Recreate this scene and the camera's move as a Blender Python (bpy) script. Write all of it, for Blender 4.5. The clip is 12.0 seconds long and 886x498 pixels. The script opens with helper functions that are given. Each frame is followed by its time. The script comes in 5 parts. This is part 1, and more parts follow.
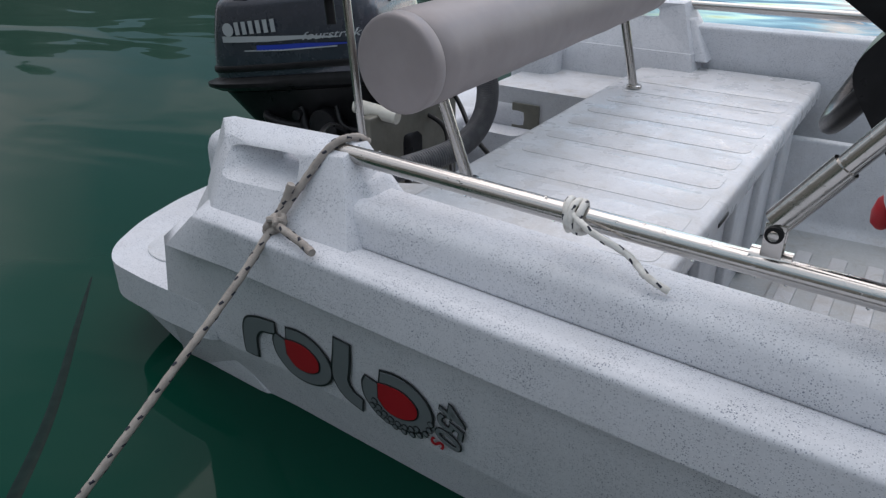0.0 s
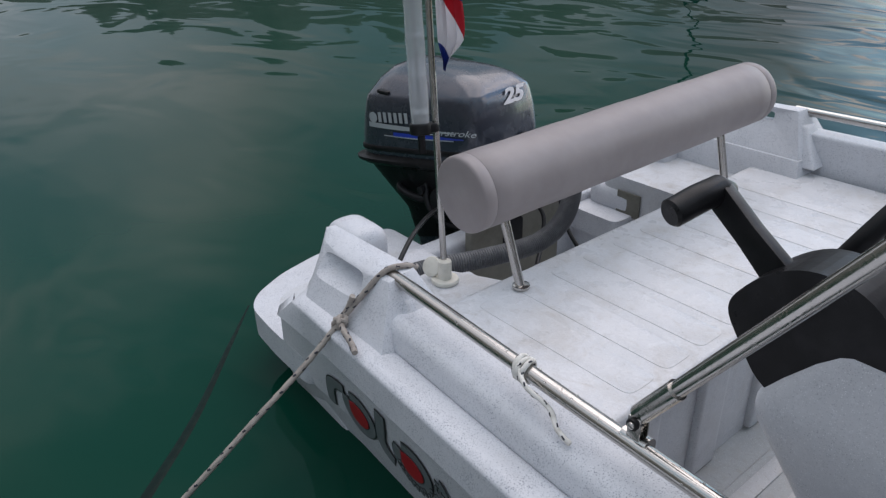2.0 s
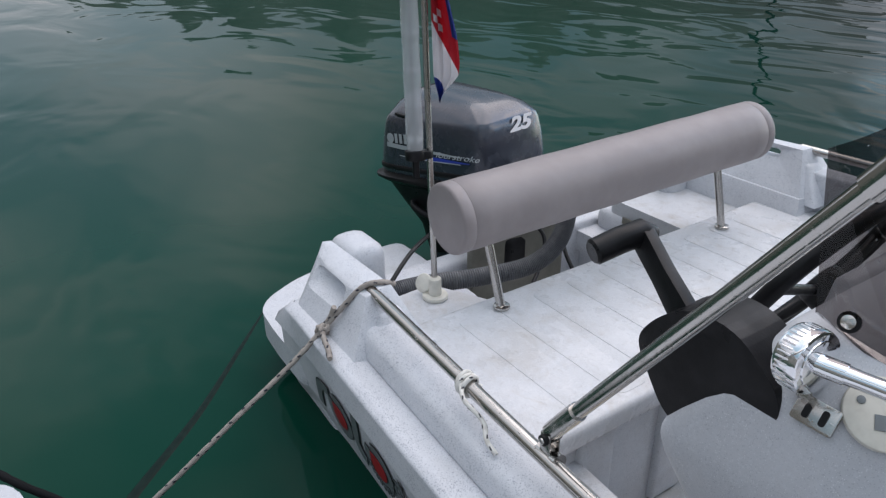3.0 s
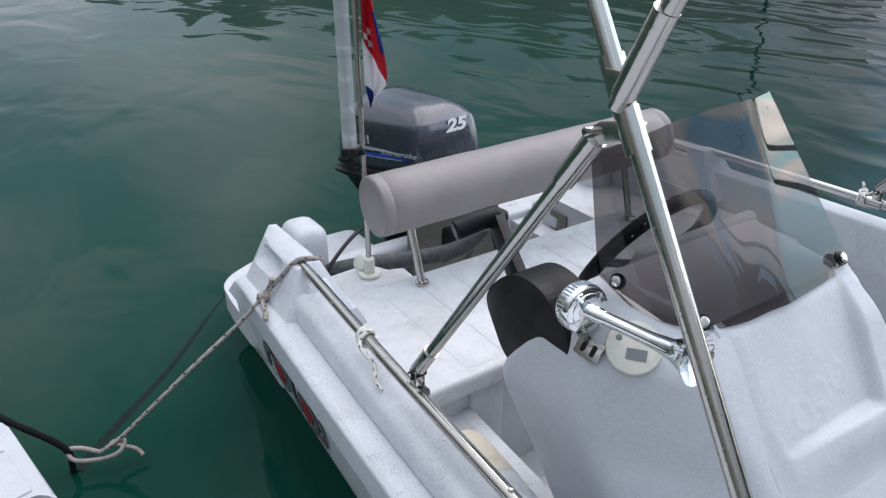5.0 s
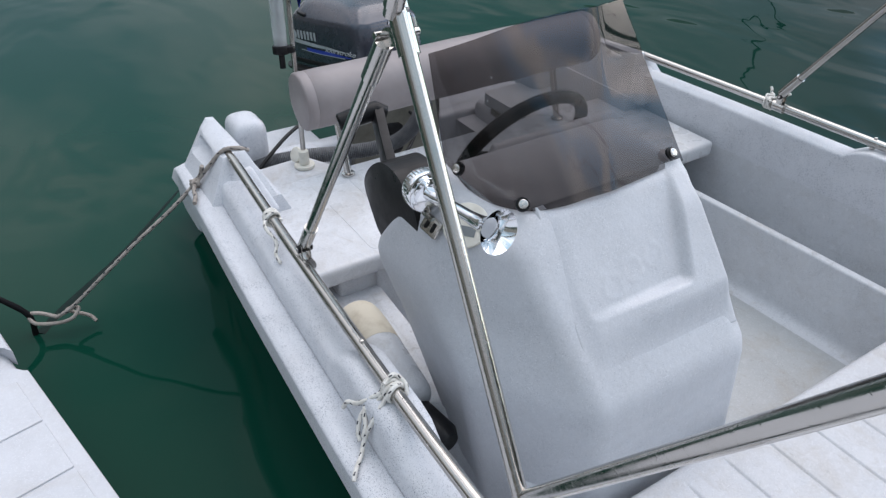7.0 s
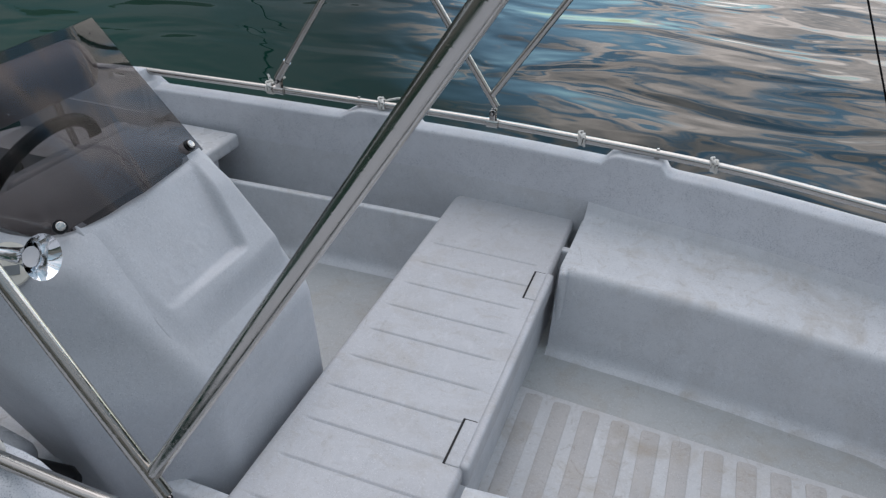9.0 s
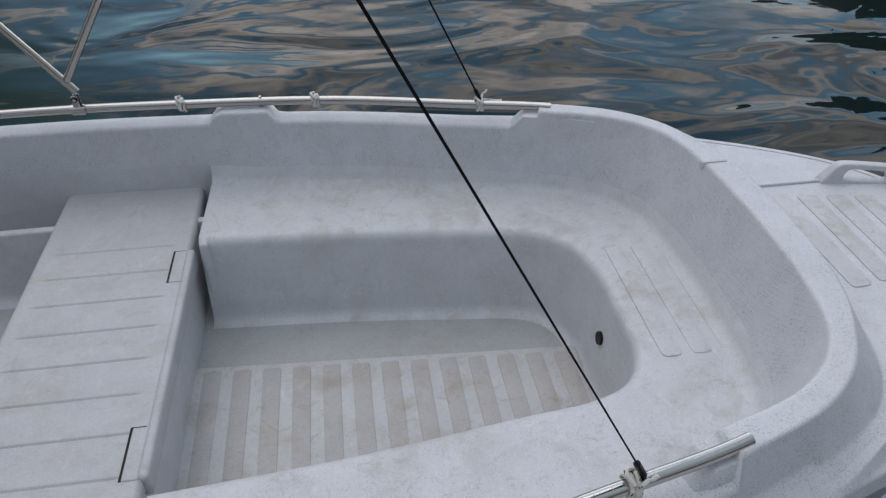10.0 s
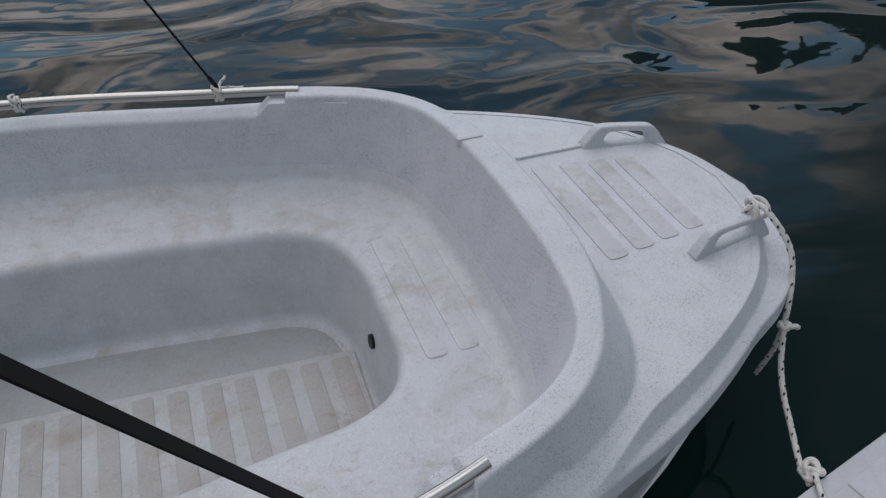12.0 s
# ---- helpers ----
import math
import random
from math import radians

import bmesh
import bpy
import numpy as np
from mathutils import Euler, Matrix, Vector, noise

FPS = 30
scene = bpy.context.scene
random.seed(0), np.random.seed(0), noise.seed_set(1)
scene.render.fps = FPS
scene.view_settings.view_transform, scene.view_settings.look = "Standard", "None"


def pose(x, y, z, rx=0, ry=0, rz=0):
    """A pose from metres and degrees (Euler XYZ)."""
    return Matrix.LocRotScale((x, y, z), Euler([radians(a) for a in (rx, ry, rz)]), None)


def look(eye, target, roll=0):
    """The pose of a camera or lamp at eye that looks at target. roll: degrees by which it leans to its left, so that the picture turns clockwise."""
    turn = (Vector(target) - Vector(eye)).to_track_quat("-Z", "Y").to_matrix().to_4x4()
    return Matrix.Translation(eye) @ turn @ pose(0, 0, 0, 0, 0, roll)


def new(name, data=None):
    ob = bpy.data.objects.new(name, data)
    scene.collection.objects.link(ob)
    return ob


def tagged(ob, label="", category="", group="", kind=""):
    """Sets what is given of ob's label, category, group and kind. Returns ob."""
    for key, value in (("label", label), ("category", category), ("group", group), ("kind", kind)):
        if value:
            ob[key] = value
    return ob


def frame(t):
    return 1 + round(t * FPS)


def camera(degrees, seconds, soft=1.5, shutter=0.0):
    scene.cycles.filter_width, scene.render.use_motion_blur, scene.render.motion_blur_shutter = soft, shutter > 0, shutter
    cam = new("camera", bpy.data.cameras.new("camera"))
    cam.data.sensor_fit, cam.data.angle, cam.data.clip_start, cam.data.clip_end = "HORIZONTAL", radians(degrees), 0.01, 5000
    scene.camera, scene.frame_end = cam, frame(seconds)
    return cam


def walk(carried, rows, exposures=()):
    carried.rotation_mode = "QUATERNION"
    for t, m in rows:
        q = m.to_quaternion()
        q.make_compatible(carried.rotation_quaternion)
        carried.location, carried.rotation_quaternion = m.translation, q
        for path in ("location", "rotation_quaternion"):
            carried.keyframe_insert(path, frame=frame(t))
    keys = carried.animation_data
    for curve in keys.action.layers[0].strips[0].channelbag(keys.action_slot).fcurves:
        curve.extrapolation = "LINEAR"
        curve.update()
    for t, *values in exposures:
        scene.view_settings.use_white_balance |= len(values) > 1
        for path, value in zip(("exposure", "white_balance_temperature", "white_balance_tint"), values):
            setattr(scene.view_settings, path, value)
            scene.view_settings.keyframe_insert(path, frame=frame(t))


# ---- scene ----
cam = camera(62.5, 12.0, 1.3)
PATH = [
    (0, (1.618, -1.538, 0.952), (0.625, -0.06, 0.04), -0.4),
    (0.5, (1.658, -1.556, 1.018), (0.607, -0.115, 0.113), -0.3),
    (1, (1.735, -1.557, 1.105), (0.575, -0.201, 0.201), 1.1),
    (1.5, (1.848, -1.545, 1.192), (0.576, -0.287, 0.298), 0.4),
    (2, (1.952, -1.484, 1.287), (0.573, -0.365, 0.367), -1.3),
    (2.5, (2.044, -1.447, 1.322), (0.585, -0.422, 0.415), -1.3),
    (3, (2.134, -1.408, 1.364), (0.65, -0.41, 0.468), -0.5),
    (3.2, (2.161, -1.398, 1.372), (0.681, -0.385, 0.487), 0.2),
    (4.8, (2.435, -1.419, 1.449), (0.965, -0.411, 0.542), 0.7),
    (5, (2.488, -1.4, 1.472), (1.008, -0.407, 0.565), 0.2),
    (5.5, (2.613, -1.34, 1.523), (1.139, -0.413, 0.539), 0.2),
    (6, (2.688, -1.313, 1.529), (1.224, -0.428, 0.493), 0.1),
    (6.5, (2.746, -1.262, 1.538), (1.247, -0.434, 0.505), -1.9),
    (6.7, (2.767, -1.264, 1.537), (1.316, -0.424, 0.447), -1.0),
    (8.3, (2.884, -1.299, 1.588), (1.781, -0.081, 0.448), 1.8),
    (8.5, (2.905, -1.324, 1.584), (1.964, 0.04, 0.464), 2.9),
    (9, (2.966, -1.366, 1.569), (2.395, 0.214, 0.484), 1.5),
    (9.5, (3.029, -1.37, 1.582), (2.93, 0.262, 0.43), -0.6),
    (10, (3.137, -1.343, 1.593), (3.369, 0.241, 0.394), -0.2),
    (10.5, (3.265, -1.3, 1.551), (3.707, 0.242, 0.356), 0.8),
    (11, (3.388, -1.235, 1.568), (3.939, 0.239, 0.333), 2.9),
    (11.5, (3.441, -1.216, 1.548), (4.005, 0.241, 0.3), 2.5),
    (12, (3.444, -1.207, 1.545), (4.034, 0.223, 0.278), 1.7),
]
walk(cam, [(t, look(eye, target, roll)) for t, eye, target, roll in PATH],
     [(0.0, 0.05, 6950, 22), (2.0, 0.08, 6950, 23), (3.2, 0.30, 6900, 22), (4.8, 0.45, 6850, 21), (6.7, 0.42, 6850, 21), (8.3, 0.02, 6850, 21), (9.0, -0.26, 6850, 20), (10.0, -0.46, 6900, 20.5), (12.0, -0.65, 6950, 21.5)])

W = 0.08            # level of the water
DOCK = 0.28         # top of the pontoon

# ---- light ----
world = bpy.data.worlds.new("sky")
scene.world = world
world.use_nodes = True
nt = world.node_tree
nt.nodes.clear()


def wnode(kind, **kw):
    n = nt.nodes.new(kind)
    for k, v in kw.items():
        n.inputs[k].default_value = v
    return n


sky = nt.nodes.new("ShaderNodeTexSky")
sky.sky_type, sky.sun_disc, sky.sun_elevation, sky.sun_rotation = "NISHITA", False, radians(64), radians(113)
sky.ozone_density = 1.2


def wramp(lo, hi, c0, c1):
    r = nt.nodes.new("ShaderNodeValToRGB")
    r.color_ramp.elements[0].position, r.color_ramp.elements[1].position = lo, hi
    r.color_ramp.elements[0].color, r.color_ramp.elements[1].color = (*c0, 1), (*c1, 1)
    return r


def wrange(f0, f1, t0, t1):
    r = nt.nodes.new("ShaderNodeMapRange")
    r.interpolation_type = "SMOOTHSTEP"
    for k, v in (("From Min", f0), ("From Max", f1), ("To Min", t0), ("To Max", t1)):
        r.inputs[k].default_value = v
    return r


# broken bright cloud over the open bay on the port side, a soft grey sheet elsewhere
BLACK3, WHITE3 = (0, 0, 0), (1, 1, 1)
co = nt.nodes.new("ShaderNodeTexCoord")
mp = wnode("ShaderNodeMapping", Scale=(1.0, 1.0, 2.2))
sep = nt.nodes.new("ShaderNodeSeparateXYZ")
dot = nt.nodes.new("ShaderNodeVectorMath")
dot.operation = "DOT_PRODUCT"
dot.inputs[1].default_value = Vector((0.26, 0.92, 0.29)).normalized()
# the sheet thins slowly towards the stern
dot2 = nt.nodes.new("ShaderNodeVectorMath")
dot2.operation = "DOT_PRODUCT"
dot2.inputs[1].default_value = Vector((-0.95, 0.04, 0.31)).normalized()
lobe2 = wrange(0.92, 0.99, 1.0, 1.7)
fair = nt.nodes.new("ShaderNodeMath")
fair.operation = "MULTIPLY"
lobe = wrange(0.74, 0.90, 0.0, 1.0)
bank = nt.nodes.new("ShaderNodeMath")
bank.operation = "MULTIPLY_ADD"
bank.inputs[1].default_value = 0.10
cover = wnode("ShaderNodeTexNoise", Scale=4.6, Detail=5.0, Roughness=0.5, Distortion=0.6)
edge_c = wramp(0.485, 0.585, BLACK3, WHITE3)
puff = wnode("ShaderNodeTexNoise", Scale=6.5, Detail=5.0, Roughness=0.6)
puff_c = wramp(0.34, 0.64, (0.37, 0.40, 0.41), (0.99, 0.98, 0.93))
sheet = wnode("ShaderNodeTexNoise", Scale=2.3, Detail=3.0, Roughness=0.48, Distortion=0.3)
sheet_c = wramp(0.38, 0.70, (0.27, 0.43, 0.53), (0.78, 0.84, 0.89))
height = wrange(0.20, 0.90, 0.54, 1.52)
bg_blue = wnode("ShaderNodeBackground", Strength=0.48)
haze = nt.nodes.new("ShaderNodeVectorMath")
haze.operation = "MULTIPLY"
haze.inputs[1].default_value = (0.80, 1.08, 1.0)
bg_puff = wnode("ShaderNodeBackground", Strength=3.3)
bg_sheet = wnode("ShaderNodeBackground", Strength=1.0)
mix_a, mix_b = nt.nodes.new("ShaderNodeMixShader"), nt.nodes.new("ShaderNodeMixShader")
wout = nt.nodes.new("ShaderNodeOutputWorld")
gen = co.outputs["Generated"]
for a, b in ((gen, sep.inputs[0]), (gen, mp.inputs["Vector"]), (gen, dot.inputs[0]), (dot.outputs["Value"], lobe.inputs["Value"]),
             (mp.outputs[0], cover.inputs["Vector"]), (mp.outputs[0], puff.inputs["Vector"]), (mp.outputs[0], sheet.inputs["Vector"]),
             (sep.outputs["X"], bank.inputs[0]), (cover.outputs["Fac"], bank.inputs[2]), (bank.outputs[0], edge_c.inputs[0]), (puff.outputs["Fac"], puff_c.inputs[0]), (sheet.outputs["Fac"], sheet_c.inputs[0]),
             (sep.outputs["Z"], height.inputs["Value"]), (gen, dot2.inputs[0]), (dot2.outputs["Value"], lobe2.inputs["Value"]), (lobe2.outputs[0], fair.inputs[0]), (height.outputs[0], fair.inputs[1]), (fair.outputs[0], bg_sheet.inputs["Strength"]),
             (sky.outputs[0], haze.inputs[0]), (haze.outputs[0], bg_blue.inputs["Color"]), (puff_c.outputs[0], bg_puff.inputs["Color"]), (sheet_c.outputs[0], bg_sheet.inputs["Color"]),
             (edge_c.outputs[0], mix_a.inputs[0]), (bg_blue.outputs[0], mix_a.inputs[1]), (bg_puff.outputs[0], mix_a.inputs[2]),
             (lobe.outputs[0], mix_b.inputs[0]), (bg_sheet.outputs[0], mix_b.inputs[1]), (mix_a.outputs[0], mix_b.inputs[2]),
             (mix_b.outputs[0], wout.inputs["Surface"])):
    nt.links.new(a, b)

sun = new("sun", bpy.data.lights.new("sun", "SUN"))
sun.data.energy, sun.data.angle, sun.data.color = 1.15, radians(60), (1.0, 0.98, 0.95)
sun.matrix_world = look((0, 0, 30), (3, -7, 14))


# ---- materials ----
class Mat:
    """Small builder for one procedural material."""

    def __init__(self, name, color=(0.8, 0.8, 0.8), rough=0.5, metal=0.0, **kw):
        self.m = bpy.data.materials.new(name)
        self.m.use_nodes = True
        self.t = self.m.node_tree
        self.b = self.t.nodes["Principled BSDF"]
        self.b.inputs["Base Color"].default_value = (*color, 1)
        self.b.inputs["Roughness"].default_value = rough
        self.b.inputs["Metallic"].default_value = metal
        for k, v in kw.items():
            self.b.inputs[k].default_value = v
        self.c = self.t.nodes.new("ShaderNodeTexCoord").outputs["Object"]
        self.color = None
        self.normal = None

    def node(self, kind, **kw):
        n = self.t.nodes.new(kind)
        for k, v in kw.items():
            n.inputs[k].default_value = v
        return n

    def link(self, a, b):
        self.t.links.new(a, b)

    def noise(self, scale, detail=3.0, rough=0.55, stretch=None, distort=0.0):
        n = self.node("ShaderNodeTexNoise", Scale=scale, Detail=detail, Roughness=rough, Distortion=distort)
        src = self.c
        if stretch:
            mpn = self.node("ShaderNodeMapping", Scale=stretch)
            self.link(src, mpn.inputs["Vector"])
            src = mpn.outputs[0]
        self.link(src, n.inputs["Vector"])
        return n.outputs["Fac"]

    def flecks(self, scale, size, amount, strength, drift):
        """Small crisp grains: one in each of a share of scattered cells."""
        v = self.node("ShaderNodeTexVoronoi", Scale=scale)
        self.link(self.c, v.inputs["Vector"])
        sp = self.t.nodes.new("ShaderNodeSeparateColor")
        self.link(v.outputs["Color"], sp.inputs[0])
        out = None
        for fac, stops in ((v.outputs["Distance"], ((size * 0.8, strength), (size * 1.25, 0.0))), (sp.outputs[0], ((amount - 0.01, 1.0), (amount + 0.01, 0.0)))):
            q = self.ramp(fac, *stops)
            if out is not None:
                m = self.t.nodes.new("ShaderNodeMath")
                m.operation = "MULTIPLY"
                self.link(out, m.inputs[0])
                self.link(q, m.inputs[1])
                q = m.outputs[0]
            out = q
        m = self.t.nodes.new("ShaderNodeMath")
        m.operation = "MULTIPLY"
        self.link(out, m.inputs[0])
        self.link(drift, m.inputs[1])
        return m.outputs[0]

    def ramp(self, fac, *stops):
        r = self.node("ShaderNodeValToRGB")
        els = r.color_ramp.elements
        while len(els) < len(stops):
            els.new(0.5)
        for e, (p, c) in zip(els, stops):
            e.position, e.color = p, (c, c, c, 1) if isinstance(c, (int, float)) else (*c, 1)
        self.link(fac, r.inputs[0])
        return r.outputs[0]

    def blend(self, color, fac):
        """Lays a colour over what there is, by fac."""
        mx = self.t.nodes.new("ShaderNodeMix")
        mx.data_type = "RGBA"
        if self.color is None:
            mx.inputs[6].default_value = self.b.inputs["Base Color"].default_value
        else:
            self.link(self.color, mx.inputs[6])
        mx.inputs[7].default_value = (*color, 1)
        self.link(fac, mx.inputs[0])
        self.color = mx.outputs[2]
        self.link(self.color, self.b.inputs["Base Color"])
        return self

    def bump(self, fac, strength, distance):
        b = self.node("ShaderNodeBump", Strength=strength, Distance=distance)
        self.link(fac, b.inputs["Height"])
        if self.normal:
            self.link(self.normal, b.inputs["Normal"])
        self.normal = b.outputs[0]
        self.link(self.normal, self.b.inputs["Normal"])
        return self

    def gloss(self, fac, lo, hi):
        self.link(self.ramp(fac, (0.3, lo), (0.7, hi)), self.b.inputs["Roughness"])
        return self


def plastic(name, color, stain=0.0, speck=0.5, gloss=(0.36, 0.58)):
    """Rotomoulded polyethylene: pale, with dark flecks, a fine orange-peel and brownish dirt."""
    p = Mat(name, color, 0.5, **{"Specular IOR Level": 0.4})
    p.blend(tuple(c * 0.88 for c in color), p.ramp(p.noise(9, 4), (0.35, 0.0), (0.7, 0.7)))
    p.blend(tuple(min(0.9, c * 1.16) for c in color), p.ramp(p.noise(150, 3, 0.6), (0.5, 0.0), (0.68, 0.38)))
    p.blend(tuple(c * 0.82 for c in color), p.ramp(p.noise(75, 4, 0.65), (0.5, 0.0), (0.72, 0.3)))
    # flecks of two sizes, scattered singly and in drifts
    drift = p.ramp(p.noise(18, 3, 0.6), (0.35, 0.35), (0.65, 1.0))
    for scale, size, amount, tone in ((230, 0.23, 0.26, (0.10, 0.13, 0.19)), (310, 0.25, 0.48, (0.11, 0.14, 0.19)), (460, 0.29, 0.50, (0.19, 0.22, 0.27)), (380, 0.26, 0.35, (0.93, 0.94, 0.95))):
        p.blend(tone, p.flecks(scale, size, amount, speck if tone[0] < 0.5 else 0.45, drift))
    # trodden dirt settles on what lies flat
    geo = p.t.nodes.new("ShaderNodeNewGeometry")
    axis = p.t.nodes.new("ShaderNodeSeparateXYZ")
    p.link(geo.outputs["Normal"], axis.inputs[0])
    flat = p.node("ShaderNodeMapRange", **{"From Min": 0.35, "From Max": 0.9, "To Min": 0.3, "To Max": 1.0})
    p.link(axis.outputs["Z"], flat.inputs["Value"])

    def settled(fac):
        m = p.t.nodes.new("ShaderNodeMath")
        m.operation = "MULTIPLY"
        p.link(fac, m.inputs[0])
        p.link(flat.outputs[0], m.inputs[1])
        return m.outputs[0]

    if stain:
        p.blend((0.34, 0.29, 0.23), settled(p.ramp(p.noise(7, 5, 0.65, None, 0.6), (0.5, 0.0), (0.74, stain))))
        p.blend((0.22, 0.19, 0.16), settled(p.ramp(p.noise(34, 5, 0.7), (0.6, 0.0), (0.82, stain))))
    if stain > 0.3:
        # grit and trodden-in dirt
        p.blend((0.11, 0.095, 0.08), settled(p.ramp(p.noise(85, 4, 0.7, (1, 1.3, 1)), (0.62, 0.0), (0.76, stain))))
        p.blend((0.30, 0.255, 0.20), settled(p.ramp(p.noise(16, 6, 0.72, (1.0, 1.6, 1.0), 1.2), (0.56, 0.0), (0.72, stain * 0.8))))
        p.blend((0.20, 0.165, 0.13), settled(p.ramp(p.noise(11, 6, 0.75, (1.3, 0.8, 1.0), 1.6), (0.60, 0.0), (0.70, stain * 0.7))))
        p.blend(tuple(min(0.9, c * 1.22) for c in color), p.ramp(p.noise(24, 5, 0.7, (1.4, 0.6, 1.0), 0.5), (0.58, 0.0), (0.72, 0.4)))
    p.gloss(p.noise(14, 3), *gloss)
    p.bump(p.noise(160, 2), 0.18, 0.002)
    p.bump(p.noise(22, 3), 0.12, 0.006)
    return p.m


WHITE = (0.625, 0.64, 0.675)
m_hull = plastic("hull_plastic", WHITE, 0.12, 0.86)
m_deck = plastic("deck_plastic", (0.59, 0.605, 0.63), 0.50, 0.45)
m_tread = plastic("tread_plastic", (0.52, 0.525, 0.535), 0.6, 0.2)
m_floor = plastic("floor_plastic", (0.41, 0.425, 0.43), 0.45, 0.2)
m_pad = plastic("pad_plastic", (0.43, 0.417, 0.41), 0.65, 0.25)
m_strip = plastic("strip_plastic", (0.60, 0.605, 0.625), 0.6, 0.25)
m_seat = plastic("seat_plastic", (0.60, 0.61, 0.63), 0.36, 0.25, (0.16, 0.5))
m_bench = plastic("bench_plastic", (0.50, 0.505, 0.525), 0.36, 0.25, (0.3, 0.55))
m_console = plastic("console_plastic", (0.54, 0.555, 0.585), 0.09, 0.3)
m_dock = plastic("dock_plastic", (0.55, 0.56, 0.59), 0.22, 0.1)
_s = Mat("stainless_steel", (0.50, 0.48, 0.455), 0.16, 1.0)
_s.gloss(_s.noise(30, 4), 0.1, 0.27)
_s.bump(_s.ramp(_s.noise(130, 2), (0.6, 0.0), (0.68, 1.0)), 0.1, 0.0012)
m_steel = _s.m
m_drop = Mat("rain_water", (0.95, 0.97, 0.98), 0.03, 0.0, IOR=1.333, **{"Transmission Weight": 1.0}).m
_s = Mat("chrome", (0.85, 0.86, 0.88), 0.06, 1.0)
_s.gloss(_s.noise(40, 3), 0.03, 0.12)
m_chrome = _s.m
_s = Mat("grey_vinyl", (0.258, 0.226, 0.226), 0.48)
_s.blend((0.315, 0.281, 0.281), _s.ramp(_s.noise(12, 4), (0.4, 0.0), (0.7, 0.6)))
_s.bump(_s.noise(420, 2), 0.15, 0.001)
_s.bump(_s.noise(10, 2), 0.2, 0.01)
m_vinyl = _s.m
_s = Mat("black_plastic", (0.008, 0.008, 0.009), 0.38, **{"Specular IOR Level": 0.22})
_s.blend((0.016, 0.016, 0.018), _s.ramp(_s.noise(30, 4), (0.45, 0.0), (0.7, 0.7)))
_s.gloss(_s.noise(24, 4), 0.25, 0.5)
_s.bump(_s.noise(300, 2), 0.2, 0.001)
m_black = _s.m
_s = Mat("motor_paint", (0.036, 0.043, 0.060), 0.2, 0.25, **{"Coat Weight": 0.6, "Coat Roughness": 0.08})
_s.blend((0.05, 0.058, 0.075), _s.ramp(_s.noise(18, 4), (0.4, 0.0), (0.7, 0.6)))
_s.gloss(_s.noise(26, 4), 0.16, 0.34)
m_motor = _s.m
_s = Mat("hose_rubber", (0.10, 0.105, 0.115), 0.5)
_s.blend((0.17, 0.175, 0.18), _s.ramp(_s.noise(40, 3), (0.45, 0.0), (0.7, 0.7)))
m_hose = _s.m
_s = Mat("dull_aluminium", (0.20, 0.195, 0.165), 0.45, 0.35)
_s.blend((0.12, 0.115, 0.09), _s.ramp(_s.noise(14, 5, 0.65), (0.4, 0.0), (0.7, 0.8)))
_s.bump(_s.noise(80, 4), 0.2, 0.002)
m_alu = _s.m
_s = Mat("rope_fibre", (0.74, 0.72, 0.68), 0.8)
_s.blend((0.48, 0.45, 0.40), _s.ramp(_s.noise(70, 4), (0.45, 0.0), (0.7, 0.7)))
_s.bump(_s.noise(500, 2), 0.5, 0.002)
m_rope = _s.m
_s = Mat("worn_rope_fibre", (0.37, 0.33, 0.295), 0.85)
_s.blend((0.24, 0.21, 0.19), _s.ramp(_s.noise(60, 4), (0.4, 0.0), (0.7, 0.8)))
_s.bump(_s.noise(500, 2), 0.5, 0.002)
m_oldrope = _s.m
m_fleck = Mat("dark_fleck", (0.02, 0.022, 0.035), 0.8).m
_s = Mat("black_webbing", (0.007, 0.007, 0.008), 0.8, **{"Specular IOR Level": 0.2})
_s.bump(_s.noise(600, 2, 0.5, (1, 1, 0.2)), 0.4, 0.001)
m_strap = _s.m
# dark colour for the strip that stands in for the rope's shadow
_s = Mat("rope_shade", (0.003, 0.013, 0.011), 0.4, **{"Specular IOR Level": 0.08})
_s.blend((0.007, 0.022, 0.018), _s.ramp(_s.noise(40, 4), (0.45, 0.0), (0.7, 0.8)))
m_rope_shade = _s.m
m_red = Mat("red_print", (0.42, 0.012, 0.02), 0.35).m
m_grey = Mat("grey_print", (0.16, 0.18, 0.19), 0.35).m
m_ink = Mat("black_print", (0.015, 0.016, 0.018), 0.35).m
m_silver = Mat("silver_print", (0.55, 0.57, 0.60), 0.3, 0.4).m
m_blue = Mat("blue_print", (0.02, 0.05, 0.38), 0.3).m
_s = Mat("cream_vinyl", (0.62, 0.56, 0.45), 0.55)
_s.blend((0.38, 0.31, 0.22), _s.ramp(_s.noise(16, 5, 0.6), (0.48, 0.0), (0.75, 0.8)))
m_cream = _s.m
m_flagred = Mat("flag_red", (0.50, 0.015, 0.03), 0.8).m
m_flagwhite = Mat("flag_white", (0.72, 0.70, 0.72), 0.8).m
m_flagblue = Mat("flag_blue", (0.012, 0.04, 0.25), 0.8).m
_s = Mat("ivory_plastic", (0.66, 0.64, 0.57), 0.45)
_s.blend((0.5, 0.48, 0.42), _s.ramp(_s.noise(40, 3), (0.45, 0.0), (0.7, 0.6)))
m_ivory = _s.m


